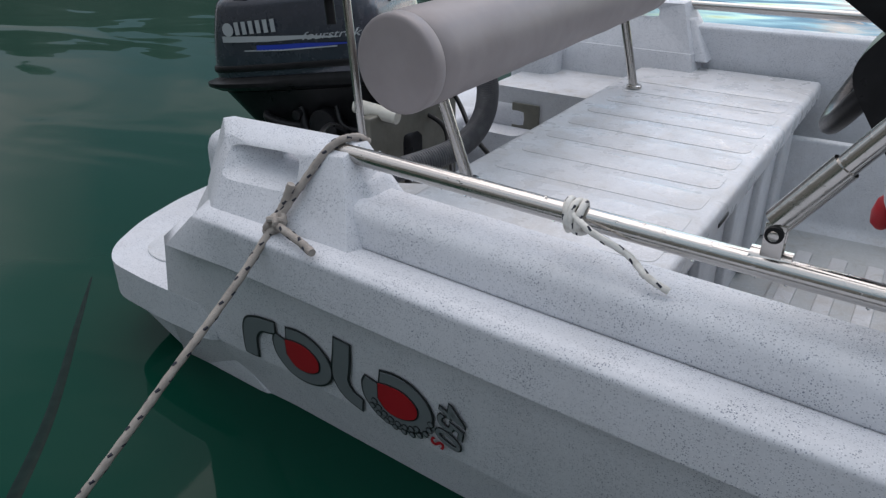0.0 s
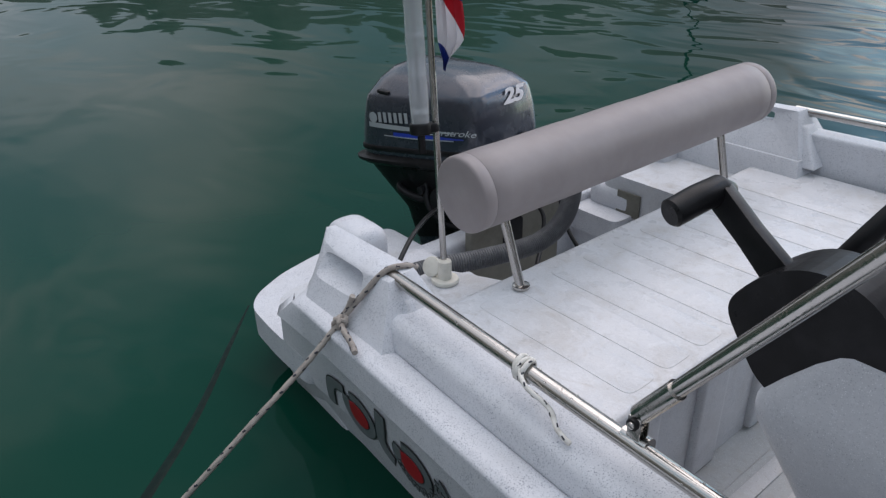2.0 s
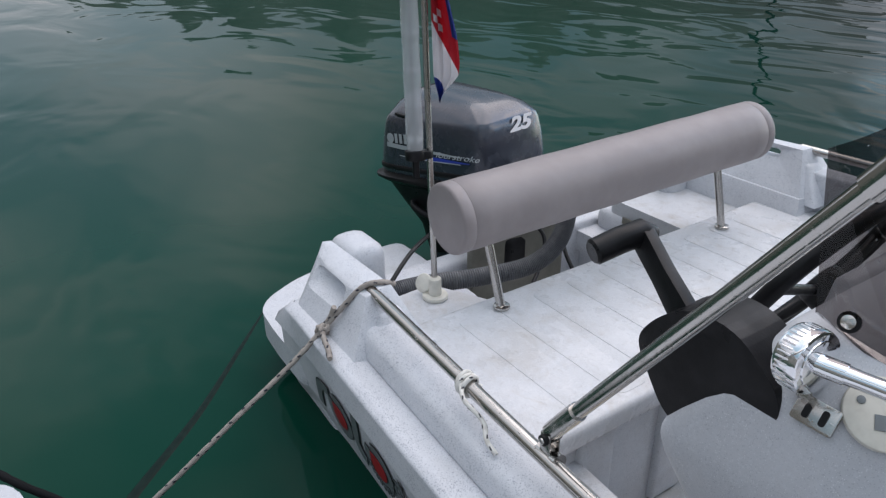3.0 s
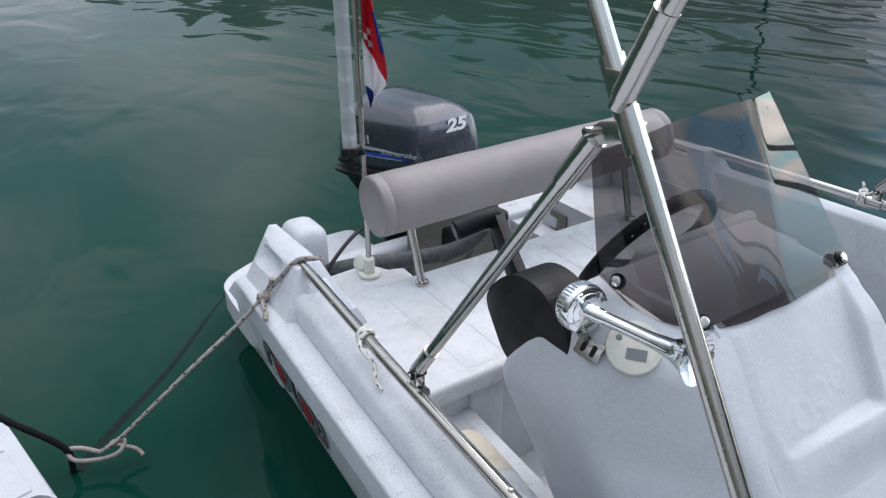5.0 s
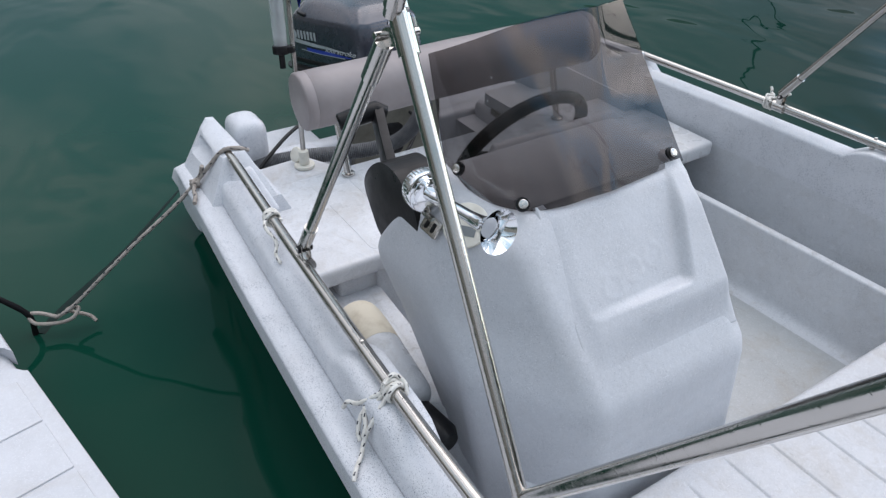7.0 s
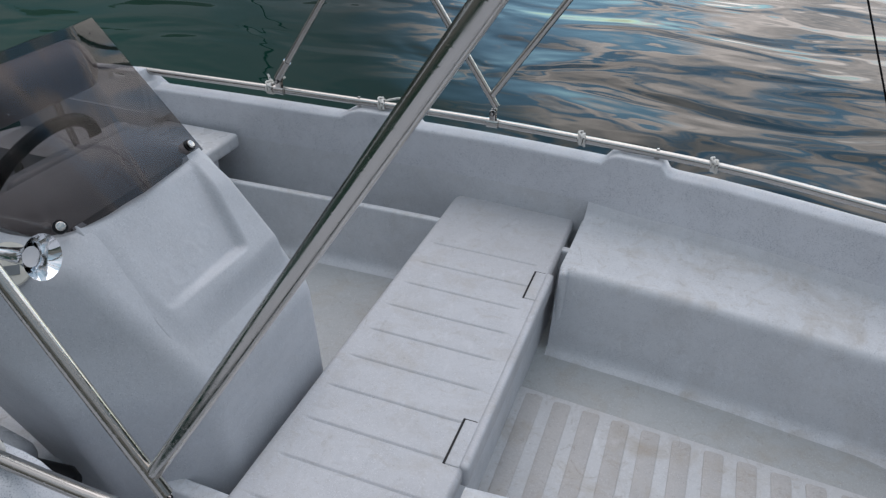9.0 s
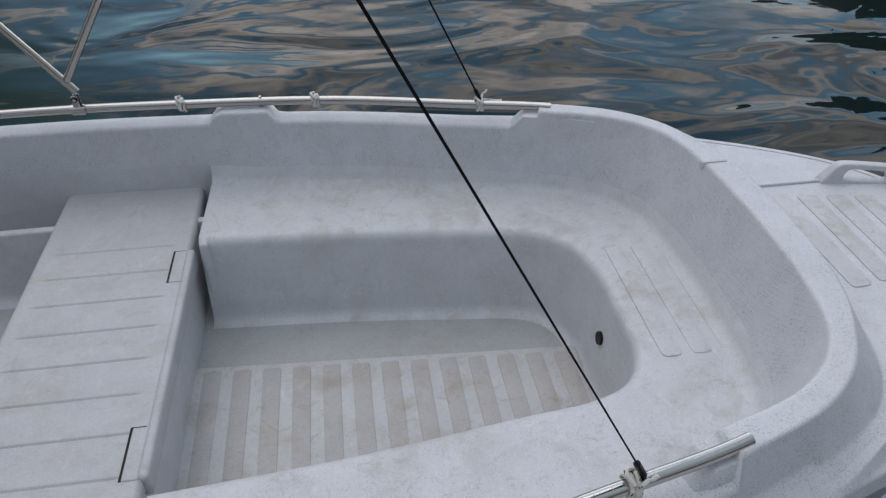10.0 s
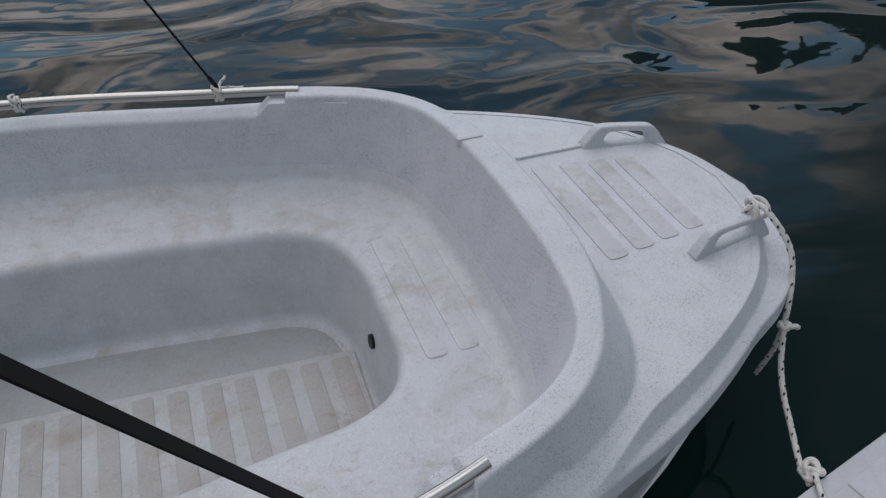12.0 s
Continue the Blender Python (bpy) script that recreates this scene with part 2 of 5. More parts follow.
def smoked(name, tint, through_mix, body=(0.10, 0.09, 0.085)):
    """Tinted acrylic sheet: see-through, glossy, the tint as a filter."""
    s = Mat(name, (0, 0, 0))
    s.t.nodes.remove(s.b)
    tr = s.node("ShaderNodeBsdfTransparent", Color=(*tint, 1))
    gl = s.node("ShaderNodeBsdfGlossy", Color=(1, 1, 1, 1), Roughness=0.03)
    lw = s.node("ShaderNodeLayerWeight", Blend=0.5)
    p5 = s.node("ShaderNodeMath")
    p5.operation = "POWER"
    p5.inputs[1].default_value = 4.2
    fr = s.node("ShaderNodeMath")
    fr.operation = "MULTIPLY_ADD"
    fr.inputs[1].default_value, fr.inputs[2].default_value = 0.6, 0.02
    s.link(lw.outputs["Facing"], p5.inputs[0])
    s.link(p5.outputs[0], fr.inputs[0])
    mx = s.node("ShaderNodeMixShader")
    df = s.node("ShaderNodeBsdfDiffuse", Color=(*body, 1))
    mx2 = s.node("ShaderNodeMixShader", Fac=through_mix)
    s.link(tr.outputs[0], mx2.inputs[1])
    s.link(df.outputs[0], mx2.inputs[2])
    s.link(fr.outputs[0], mx.inputs[0])
    s.link(mx2.outputs[0], mx.inputs[1])
    s.link(gl.outputs[0], mx.inputs[2])
    s.link(mx.outputs[0], s.t.nodes["Material Output"].inputs["Surface"])
    return s.m


m_smoke = smoked("smoked_acrylic", (0.47, 0.455, 0.455), 0.0)
m_smoke_in = Mat("smoked_acrylic_inner", (0, 0, 0)).m
_t = m_smoke_in.node_tree
_tr = _t.nodes.new("ShaderNodeBsdfTransparent")
_tr.inputs["Color"].default_value = (0.47, 0.455, 0.455, 1)
_t.links.new(_tr.outputs[0], _t.nodes["Material Output"].inputs["Surface"])
m_clear = smoked("clear_tube", (0.90, 0.92, 0.93), 0.16, (0.75, 0.77, 0.79))
m_lens = smoked("frosted_tube", (0.86, 0.88, 0.89), 0.34, (0.72, 0.73, 0.74))

_s = Mat("sea_water", (0.0010, 0.0310, 0.0195), 0.03, 0.0, IOR=1.333, **{"Specular IOR Level": 0.17})
_s.blend((0.0013, 0.0390, 0.0250), _s.ramp(_s.noise(0.25, 4, 0.5), (0.35, 0.0), (0.7, 1.0)))
# calmer in the lee of the pontoon, livelier out on the bay and off the bow
sep_ = _s.t.nodes.new("ShaderNodeVectorMath")
sep_.operation = "DOT_PRODUCT"
sep_.inputs[1].default_value = (0.75, 0.66, 0.0)
_s.link(_s.c, sep_.inputs[0])
lee = _s.node("ShaderNodeMapRange", **{"From Min": -1.0, "From Max": 3.5, "To Min": 0.42, "To Max": 1.2})
_s.link(sep_.outputs["Value"], lee.inputs["Value"])
# water colour darkens off the bow: shade between boat and pontoon painted in
bow_shade = _s.node("ShaderNodeMapRange", **{"From Min": 0.8, "From Max": 3.4})
_s.link(sep_.outputs["Value"], bow_shade.inputs["Value"])
_s.blend((0.0042, 0.0130, 0.0132), bow_shade.outputs[0])
for scale, stretch, distort, strength, depth in ((0.8, 1.7, 0.8, 0.33, 0.16), (3.0, 1.5, 0.4, 0.08, 0.03), (6.5, 1.4, 0.3, 0.06, 0.010)):
    wave = _s.t.nodes.new("ShaderNodeMath")
    wave.operation = "MULTIPLY"
    _s.link(_s.noise(scale, 2 if scale < 1 else 1, 0.4 if scale < 1 else 0.5, (1.0, stretch, 1.0), distort), wave.inputs[0])
    _s.link(lee.outputs[0], wave.inputs[1])
    _s.bump(wave.outputs[0], strength, depth)
m_water = _s.m
_s = Mat("wooded_hill", (0.034, 0.038, 0.030), 0.95)
_s.blend((0.05, 0.055, 0.045), _s.ramp(_s.noise(0.05, 5, 0.6), (0.45, 0.0), (0.7, 0.8)))
m_hill = _s.m
# for the added ridge behind the pontoon, which is never in view
_s = Mat("unseen_ridge", (0.15, 0.14, 0.125), 0.9)
_s.blend((0.07, 0.08, 0.06), _s.ramp(_s.noise(0.08, 5, 0.6), (0.45, 0.0), (0.62, 0.9)))
m_unseen_ridge = _s.m


# ---- geometry helpers ----
def catmull(pts, n):
    """n points evenly in parameter on a smooth curve through pts."""
    p = np.array(pts, float)
    p = np.vstack([2 * p[0] - p[1], p, 2 * p[-1] - p[-2]])
    out = []
    for u in np.linspace(0, len(pts) - 1, n):
        i = min(int(u), len(pts) - 2)
        f = u - i
        a, b, c, d = p[i:i + 4]
        out.append(0.5 * ((2 * b) + (c - a) * f + (2 * a - 5 * b + 4 * c - d) * f * f + (3 * b - a - 3 * c + d) * f ** 3))
    return np.array(out)


def mesh_ob(name, verts, faces, mat, parent=None, label="", smooth=True):
    me = bpy.data.meshes.new(name)
    me.from_pydata([tuple(map(float, v)) for v in verts], [], faces)
    me.update()
    if smooth:
        me.shade_smooth()
    me.materials.append(mat)
    ob = new(name, me)
    ob.parent = parent
    return tagged(ob, label)


def part(name, bm, mat, parent=None, label="", smooth=True):
    """Links a bmesh as one mesh object under a thing or a part."""
    bmesh.ops.recalc_face_normals(bm, faces=bm.faces)
    me = bpy.data.meshes.new(name)
    bm.to_mesh(me)
    bm.free()
    if smooth:
        me.shade_smooth()
        me.set_sharp_from_angle(angle=radians(38))
    me.materials.append(mat)
    ob = new(name, me)
    ob.parent = parent
    return tagged(ob, label)


def thing(name, label, category, group="", kind=""):
    ob = new(name)
    ob.empty_display_size = 0.1
    return tagged(ob, label, category, group, kind)


def grid_faces(nu, nv, close_u=False, close_v=False):
    fs = []
    for i in range(nu if close_u else nu - 1):
        for j in range(nv if close_v else nv - 1):
            a, b = i * nv + j, i * nv + (j + 1) % nv
            c, d = ((i + 1) % nu) * nv + (j + 1) % nv, ((i + 1) % nu) * nv + j
            fs.append((a, b, c, d))
    return fs


def loft_bm(rings, cap=True, close_v=True):
    """A skin over rings of equal length."""
    bm = bmesh.new()
    vs = [[bm.verts.new(tuple(map(float, p))) for p in r] for r in rings]
    nv = len(rings[0])
    for i in range(len(rings) - 1):
        for j in range(nv if close_v else nv - 1):
            k = (j + 1) % nv
            bm.faces.new((vs[i][j], vs[i][k], vs[i + 1][k], vs[i + 1][j]))
    if cap:
        bm.faces.new(vs[0][::-1])
        bm.faces.new(vs[-1])
    return bm


def tube_bm(pts, r, seg=12, bm=None, cap=True, radii=None):
    """A round tube along pts."""
    p = [Vector(map(float, q)) for q in pts]
    bm = bm or bmesh.new()
    rings = []
    up = Vector((0, 0, 1))
    for i, q in enumerate(p):
        d = (p[min(i + 1, len(p) - 1)] - p[max(i - 1, 0)]).normalized()
        s = d.cross(up)
        if s.length < 1e-3:
            s = d.cross(Vector((1, 0, 0)))
        s.normalize()
        v = s.cross(d)
        up = v
        rr = radii[i] if radii else r
        rings.append([bm.verts.new(q + (s * math.cos(a) + v * math.sin(a)) * rr) for a in (2 * math.pi * k / seg for k in range(seg))])
    for a, b in zip(rings, rings[1:]):
        for j in range(seg):
            bm.faces.new((a[j], a[(j + 1) % seg], b[(j + 1) % seg], b[j]))
    if cap:
        bm.faces.new(rings[0][::-1])
        bm.faces.new(rings[-1])
    return bm


def rbox_bm(lo, hi, bev=0.01, seg=3, m=None):
    """A box between two corners with rounded edges."""
    bm = bmesh.new()
    bmesh.ops.create_cube(bm, size=1)
    c = (Vector(lo) + Vector(hi)) / 2
    s = Vector(hi) - Vector(lo)
    bmesh.ops.transform(bm, matrix=Matrix.Translation(c) @ Matrix.Diagonal((*s, 1)), verts=bm.verts)
    bmesh.ops.bevel(bm, geom=bm.edges[:], offset=bev, segments=seg, profile=0.6, affect="EDGES", clamp_overlap=True)
    if m:
        bmesh.ops.transform(bm, matrix=m, verts=bm.verts)
    return bm


def prism_bm(outline, depth, m=None, bev=0.0):
    """A flat outline (x, y) given depth along z, from 0 downwards."""
    bm = bmesh.new()
    top = [bm.verts.new((x, y, 0)) for x, y in outline]
    bot = [bm.verts.new((x, y, -depth)) for x, y in outline]
    bm.faces.new(top)
    bm.faces.new(bot[::-1])
    for i in range(len(top)):
        k = (i + 1) % len(top)
        bm.faces.new((top[k], top[i], bot[i], bot[k]))
    if bev:
        bmesh.ops.bevel(bm, geom=bm.edges[:], offset=bev, segments=2, profile=0.6, affect="EDGES", clamp_overlap=True)
    if m:
        bmesh.ops.transform(bm, matrix=m, verts=bm.verts)
    return bm


def solid_bm(pts, faces, bev=0.02, seg=3):
    """A solid from corner points and faces, its edges rounded."""
    bm = bmesh.new()
    vs = [bm.verts.new(p) for p in pts]
    for f in faces:
        bm.faces.new([vs[i] for i in f])
    bmesh.ops.recalc_face_normals(bm, faces=bm.faces)
    if bev:
        bmesh.ops.bevel(bm, geom=bm.edges[:], offset=bev, segments=seg, profile=0.6, affect="EDGES", clamp_overlap=True)
    return bm


def disc_bm(center, axis, r, depth, seg=24, bev=0.0):
    bm = bmesh.new()
    bmesh.ops.create_cone(bm, cap_ends=True, segments=seg, radius1=r, radius2=r, depth=depth)
    if bev:
        bmesh.ops.bevel(bm, geom=[e for e in bm.edges if len(e.link_faces) == 2 and min(len(f.verts) for f in e.link_faces) == 4 and max(len(f.verts) for f in e.link_faces) > 4],
                        offset=bev, segments=2, profile=0.5, affect="EDGES", clamp_overlap=True)
    q = Vector(axis).to_track_quat("Z", "Y").to_matrix().to_4x4()
    bmesh.ops.transform(bm, matrix=Matrix.Translation(center) @ q, verts=bm.verts)
    return bm


def rounded(pts, r, n=4):
    """A closed outline with its corners rounded by r."""
    out = []
    k = len(pts)
    for i in range(k):
        p, a, b = Vector(pts[i]), Vector(pts[i - 1]), Vector(pts[(i + 1) % k])
        da, db = (a - p), (b - p)
        ra = min(r, da.length * 0.48, db.length * 0.48)
        s, e = p + da.normalized() * ra, p + db.normalized() * ra
        for j in range(n + 1):
            f = j / n
            out.append(tuple(s * (1 - f) ** 2 + p * 2 * f * (1 - f) + e * f * f))
    return out


def smooth01(a, b, x):
    f = min(1.0, max(0.0, (x - a) / (b - a)))
    return f * f * (3 - 2 * f)


# ---- water, far shores ----
def ridge(name, label, a0, a1, dist, top, seed, mat=m_hill):
    """A hill as a long ridge with an uneven crest, out of direct view: mirrored, or there to block light."""
    rng = random.Random(seed)
    n, verts = 40, []
    for i in range(n):
        a = radians(a0 + (a1 - a0) * i / (n - 1))
        h = top * (0.62 + 0.38 * math.sin(math.pi * i / (n - 1))) * (0.85 + 0.3 * rng.random())
        for f, g in ((1.0, 0.0), (1.12, 0.45), (1.3, 0.85), (1.5, 1.0), (1.9, 0.3)):
            d = dist * f
            verts.append((d * math.cos(a), d * math.sin(a), W - 0.5 + h * g * (0.95 + 0.1 * rng.random())))
    ob = mesh_ob(name, verts, grid_faces(n, 5), mat)
    return tagged(ob, label, "hill", kind="structure")


ridge("backdrop_hill", "dark green wooded hill across the bay", 116, 172, 420, 118, 3)
ridge("backdrop_hill", "steep dark wooded hill beyond the bow", -30, 36, 60, 21, 6)
ridge("backdrop_hill", "dark wooded shore beyond the bow", 22, 58, 90, 46, 5)
# added out of view: cuts low light on the starboard side, tones the steel
ridge("backdrop_hill", "unseen grey-green ridge behind the pontoon, added to dim the near hull side", 183, 325, 60, 32, 8, m_unseen_ridge)

# ---- boat ----
B = catmull([(0.58, 0.885), (0.95, 0.905), (1.5, 0.93), (2.2, 0.95), (2.65, 0.94), (3.1, 0.90), (3.5, 0.825), (3.85, 0.745), (4.22, 0.64), (4.58, 0.44), (4.76, 0.21), (4.815, 0)], 221)
C = catmull([(0.58, 0.775), (0.95, 0.79), (1.5, 0.82), (2.2, 0.845), (2.65, 0.83), (3.1, 0.79), (3.5, 0.70), (3.75, 0.64), (3.94, 0.562), (4.062, 0.435), (4.108, 0.25), (4.122, 0)], 221)


def shifted(curve, d):
    """The plan curve moved outwards by d (one number, or one a point)."""
    t = np.gradient(curve, axis=0)
    t[-1] = (0, -1)
    t /= np.linalg.norm(t, axis=1)[:, None]
    n = np.stack([-t[:, 1], t[:, 0]], 1)
    n[-1] = (1, 0)
    out = curve + n * np.reshape(d, (-1, 1))
    out[-1, 1] = 0
    out[:, 1] = np.maximum(out[:, 1], 0)
    return out


def ring(curve, d, z, start=None):
    """A line round the whole boat, starboard stern to bow to port stern; start: the x at which its stern end is cut."""
    p = shifted(curve, d)
    z = np.broadcast_to(z, len(p))
    if start is not None:
        keep = curve[:, 0] > (0.76 if curve is B else 0.97)
        p, z = p[keep], z[keep]
        p[0, 0] = start
    half = np.column_stack([p[:, 0], -p[:, 1], z])
    other = half[:-1][::-1] * (1, -1, 1)
    return np.vstack([half, other])


def by_x(curve, f):
    return np.array([f(x) for x in curve[:, 0]])


bowness = by_x(C, lambda x: smooth01(3.74, 4.06, x))
foreness = by_x(C, lambda x: smooth01(2.66, 2.90, x))
block = by_x(C, lambda x: smooth01(3.718, 3.728, x))
pad = by_x(C, lambda x: max(smooth01(1.80, 1.83, x) - smooth01(2.03, 2.06, x), smooth01(2.72, 2.75, x) - smooth01(2.90, 2.93, x)))
sheer = by_x(B, lambda x: 0.012 * smooth01(2.5, 4.8, x))

boat = thing("motorboat", "white speckled plastic open motorboat moored beside a pontoon", "boat")

bowB = by_x(B, lambda x: smooth01(3.92, 4.18, x))
top = 0.548 + 0.036 * pad + 0.056 * block


def soften(rings, radii):
    """Rounds the corners of a profile given as rings; a flat stays flat up to its rounded edge."""
    out = [rings[0]]
    for i in range(1, len(rings) - 1):
        p, r = rings[i], radii[i]
        if not r:
            out.append(p)
            continue
        if isinstance(r, tuple):
            f = np.clip((p[:, :1] - 3.5) / 0.3, 0, 1)
            r = r[0] + (r[1] - r[0]) * f
        a, c = rings[i - 1] - p, rings[i + 1] - p
        la, lc = np.linalg.norm(a, axis=1)[:, None] + 1e-9, np.linalg.norm(c, axis=1)[:, None] + 1e-9
        fa, fc = np.minimum(r / la, 0.3), np.minimum(r / lc, 0.3)
        sa, sc = np.minimum(1.8 * r / la, 0.45), np.minimum(1.8 * r / lc, 0.45)
        q0, q1 = p + a * fa, p + c * fc
        out += [p + a * sa, q0, 0.30 * q0 + 0.40 * p + 0.30 * q1, q1, p + c * sc]
    out.append(rings[-1])
    return out


def band(name, rings, mat, label=""):
    n = len(rings[0])
    return mesh_ob(name, np.vstack(rings), grid_faces(len(rings), n), mat, boat, label)


flank = by_x(B, lambda x: 1 - smooth01(2.5, 3.4, x))
deck_edge = (-0.062 - 0.05 * bowB, 0.470 + 0.019 * flank + sheer + 0.027 * bowB)
# the rubbing strake draws in along the shoulder of the bow
tuck = by_x(B, lambda x: 0.045 * smooth01(3.72, 4.08, x) * (1 - smooth01(4.48, 4.72, x)))
outer = soften([ring(B, -0.30, -0.12, 0.80), ring(B, -0.13, -0.06, 0.70), ring(B, -0.096 - 0.4 * tuck, W, 0.478), ring(B, -0.058 - 0.7 * tuck, 0.195 + sheer, 0.51), ring(B, -0.021 - tuck, 0.388 + 0.021 * flank + sheer, 0.60), ring(B, 0.005 * flank - tuck, 0.393 + 0.018 * flank + sheer, 0.637),
                ring(B, -0.005 + 0.013 * flank - 0.95 * tuck, 0.442 + 0.045 * flank + 0.006 * bowB + sheer, 0.725), ring(B, -0.030 + 0.022 * flank - 0.034 * bowB - 0.2 * tuck, 0.451 + 0.045 * flank + 0.004 * bowB + sheer, 0.737), ring(B, -0.045 + 0.012 * flank - 0.048 * bowB, 0.459 + 0.035 * flank + sheer + 0.037 * bowB, 0.745), ring(B, *deck_edge, 0.745)],
               [0, 0, 0, 0.003, 0.003, 0.003, 0.004, (0.008, 0.003), (0.008, 0.002), 0])
# the after ends of the strake turn in to the stern corner
outer = [np.vstack([[r[0] + (-0.028, 0.055, 0.0)], r, [r[-1] + (-0.028, -0.055, 0.0)]]) for r in outer]
band("hull", outer, m_hull, "pale speckled hull side with a raised rubbing strake")
CL = C[:, 0] > 0.97
n0 = len(B) - int(CL.sum())
edge = ring(B, *deck_edge)
rim_ = edge[n0:len(edge) - n0]
notch = by_x(C, lambda x: 0.014 * (smooth01(3.728, 3.745, x) - smooth01(3.885, 3.90, x)))
foot_, crest = ring(C, 0.056 + 0.046 * by_x(C, lambda x: smooth01(3.88, 4.11, x)) - notch, 0.492 + 0.014 * bowness, 0.95), ring(C, 0.045 - block * by_x(C, lambda x: 0.025 - 0.032 * smooth01(4.07, 4.122, x)), top - 0.001, 0.95)


def meet(line, p, d):
    """Where a ray from p along d crosses a plan line; its end if nowhere."""
    for a, b in zip(line[:-1], line[1:]):
        e = b - a
        det = d[0] * -e[1] + d[1] * e[0]
        if abs(det) < 1e-9:
            continue
        w = a[:2] - p
        s_, f = (w[0] * -e[1] + w[1] * e[0]) / det, (d[0] * w[1] - d[1] * w[0]) / det
        if s_ > -0.08 and -1e-6 <= f <= 1 + 1e-6:
            return a + e * f
    return line[-1]


# the deck runs square out from the coaming to its edge
half_n = (len(rim_) + 1) // 2
ways = (ring(C, 0.2, 0, 0.95) - ring(C, 0, 0, 0.95))[:, :2]
deck_line = rim_[:half_n].copy()
for k in range(half_n):
    if foot_[k, 0] > 3.1:
        out_ = ways[k]
        q_ = meet(deck_line, foot_[k, :2], out_ / np.linalg.norm(out_))
        room = ((q_[:2] - foot_[k, :2]) * out_).sum() / np.linalg.norm(out_)
        foot_[k, :2] -= out_ / np.linalg.norm(out_) * 0.5 * (0.012 - room + math.hypot(room - 0.012, 0.008))
        rim_[k] = (*(q_[:2] + out_ / np.linalg.norm(out_) * 0.002), q_[2] - 0.0015)
foot_[half_n:] = foot_[:half_n - 1][::-1] * (1, -1, 1)
rim_[half_n:] = rim_[:half_n - 1][::-1] * (1, -1, 1)
gun = soften([rim_, foot_, crest, ring(C, -0.040 + 0.012 * bowness, top - 0.002, 0.95), ring(C, -0.034 - 0.028 * foreness - 0.02 * bowness, 0.40, 0.95)],
             [0, (0.016, 0.005), (0.018, 0.005), 0.007, 0])
band("gunwale", gun, m_hull, "speckled rounded gunwale and coaming")

# moulded bow seat round the forward well
fore = C[:, 0] >= 2.682
nb = int(fore.sum())
LB = catmull([(2.682, 0.45), (3.1, 0.42), (3.45, 0.378), (3.63, 0.35), (3.735, 0.28), (3.777, 0.17), (3.785, 0.08), (3.785, 0)], nb)


def half_ring(p, z, both=True):
    h = np.column_stack([p[:, 0], -p[:, 1], np.broadcast_to(z, len(p))])
    return np.vstack([h, h[:-1][::-1] * (1, -1, 1)]) if both else h


# the well lies a little to port: its starboard rim
LS = catmull([(2.682, 0.40), (3.1, 0.365), (3.45, 0.318), (3.63, 0.295), (3.735, 0.245), (3.777, 0.16), (3.785, 0.08), (3.785, 0)], nb)


def well_ring(d, z):
    """A line round the forward well, moved by d."""
    a = half_ring(shifted(LS, d), z, False)
    b = half_ring(shifted(LB, d), z, False)[:-1][::-1] * (1, -1, 1)
    return np.vstack([a, b])


bow_in = soften([half_ring(shifted(C, -0.034 - 0.028 * foreness - 0.02 * bowness)[fore], 0.40), half_ring(shifted(C, -0.057 - 0.028 * foreness - 0.025 * bowness)[fore], 0.349), well_ring(0.0, 0.346), well_ring(-0.030, 0.060), well_ring(-0.075, 0.052)],
                [0, 0.026, 0.020, 0.022, 0])
band("bow_seat", bow_in, m_deck, "moulded bow seat round a sunken foot well, worn in patches")
aft = CL & (C[:, 0] < 2.70)
for s in (-1, 1):
    low = by_x(C[aft], lambda x: 0.14 if s > 0 else 0.302 - 0.2 * smooth01(1.82, 1.86, x))
    w_ = 0.0 if s > 0 else -0.046
    pr = [(-0.034, 0.40), (-0.024, low + 0.01), (-0.17 + w_, low), (-0.182 + w_, np.maximum(low, 0.292)), (-0.187 + w_, 0.304), (-0.212 + 1.25 * w_, 0.304), (-0.222 + 1.25 * w_, 0.06), (-0.28 + w_, 0.052)]
    rows_ = soften([half_ring(shifted(C, d)[aft], z, False) * (1, -s, 1) for d, z in pr], [0, 0.015, 0.004, 0.004, 0.004, 0.006, 0.02, 0])
    band("side_pocket", rows_, m_deck, "moulded open side pocket with a narrow rim")
    part("seat_end", solid_bm([(x, y * s, z) for z in (0.03, 0.343) for x, y in ((2.684, 0.43), (2.71, 0.43), (2.71, 0.775), (2.684, 0.775))],
                              [(0, 1, 2, 3), (7, 6, 5, 4), (0, 4, 5, 1), (1, 5, 6, 2), (2, 6, 7, 3), (3, 7, 4, 0)], 0.012), m_deck, boat)

# inner floor
half = [(x, y - 0.2) for x, y in C[CL] if x < 2.668] + [(x, y) for x, y in shifted(LB, -0.06)]
outline = [(x, -y) for x, y in half] + [(x, y) for x, y in half[:-1][::-1]]
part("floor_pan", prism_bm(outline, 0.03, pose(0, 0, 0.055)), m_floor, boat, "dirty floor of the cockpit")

# the sea, with the boat's own opening in it
hole = ring(B, -0.10, W)[::6]
cen = np.array((2.5, 0.0, W))
loops = [hole]
for rad_ in (6, 40, 200, 1600):
    ang = [math.atan2(*(p - cen)[[1, 0]]) for p in hole]
    loops.append(np.array([cen + (rad_ * math.cos(a), rad_ * math.sin(a), 0) for a in ang]))
water = mesh_ob("water", np.vstack(loops), grid_faces(len(loops), len(hole), False, True), m_water)
tagged(water, "calm dark teal harbour water with long soft ripples", "water", kind="structure")


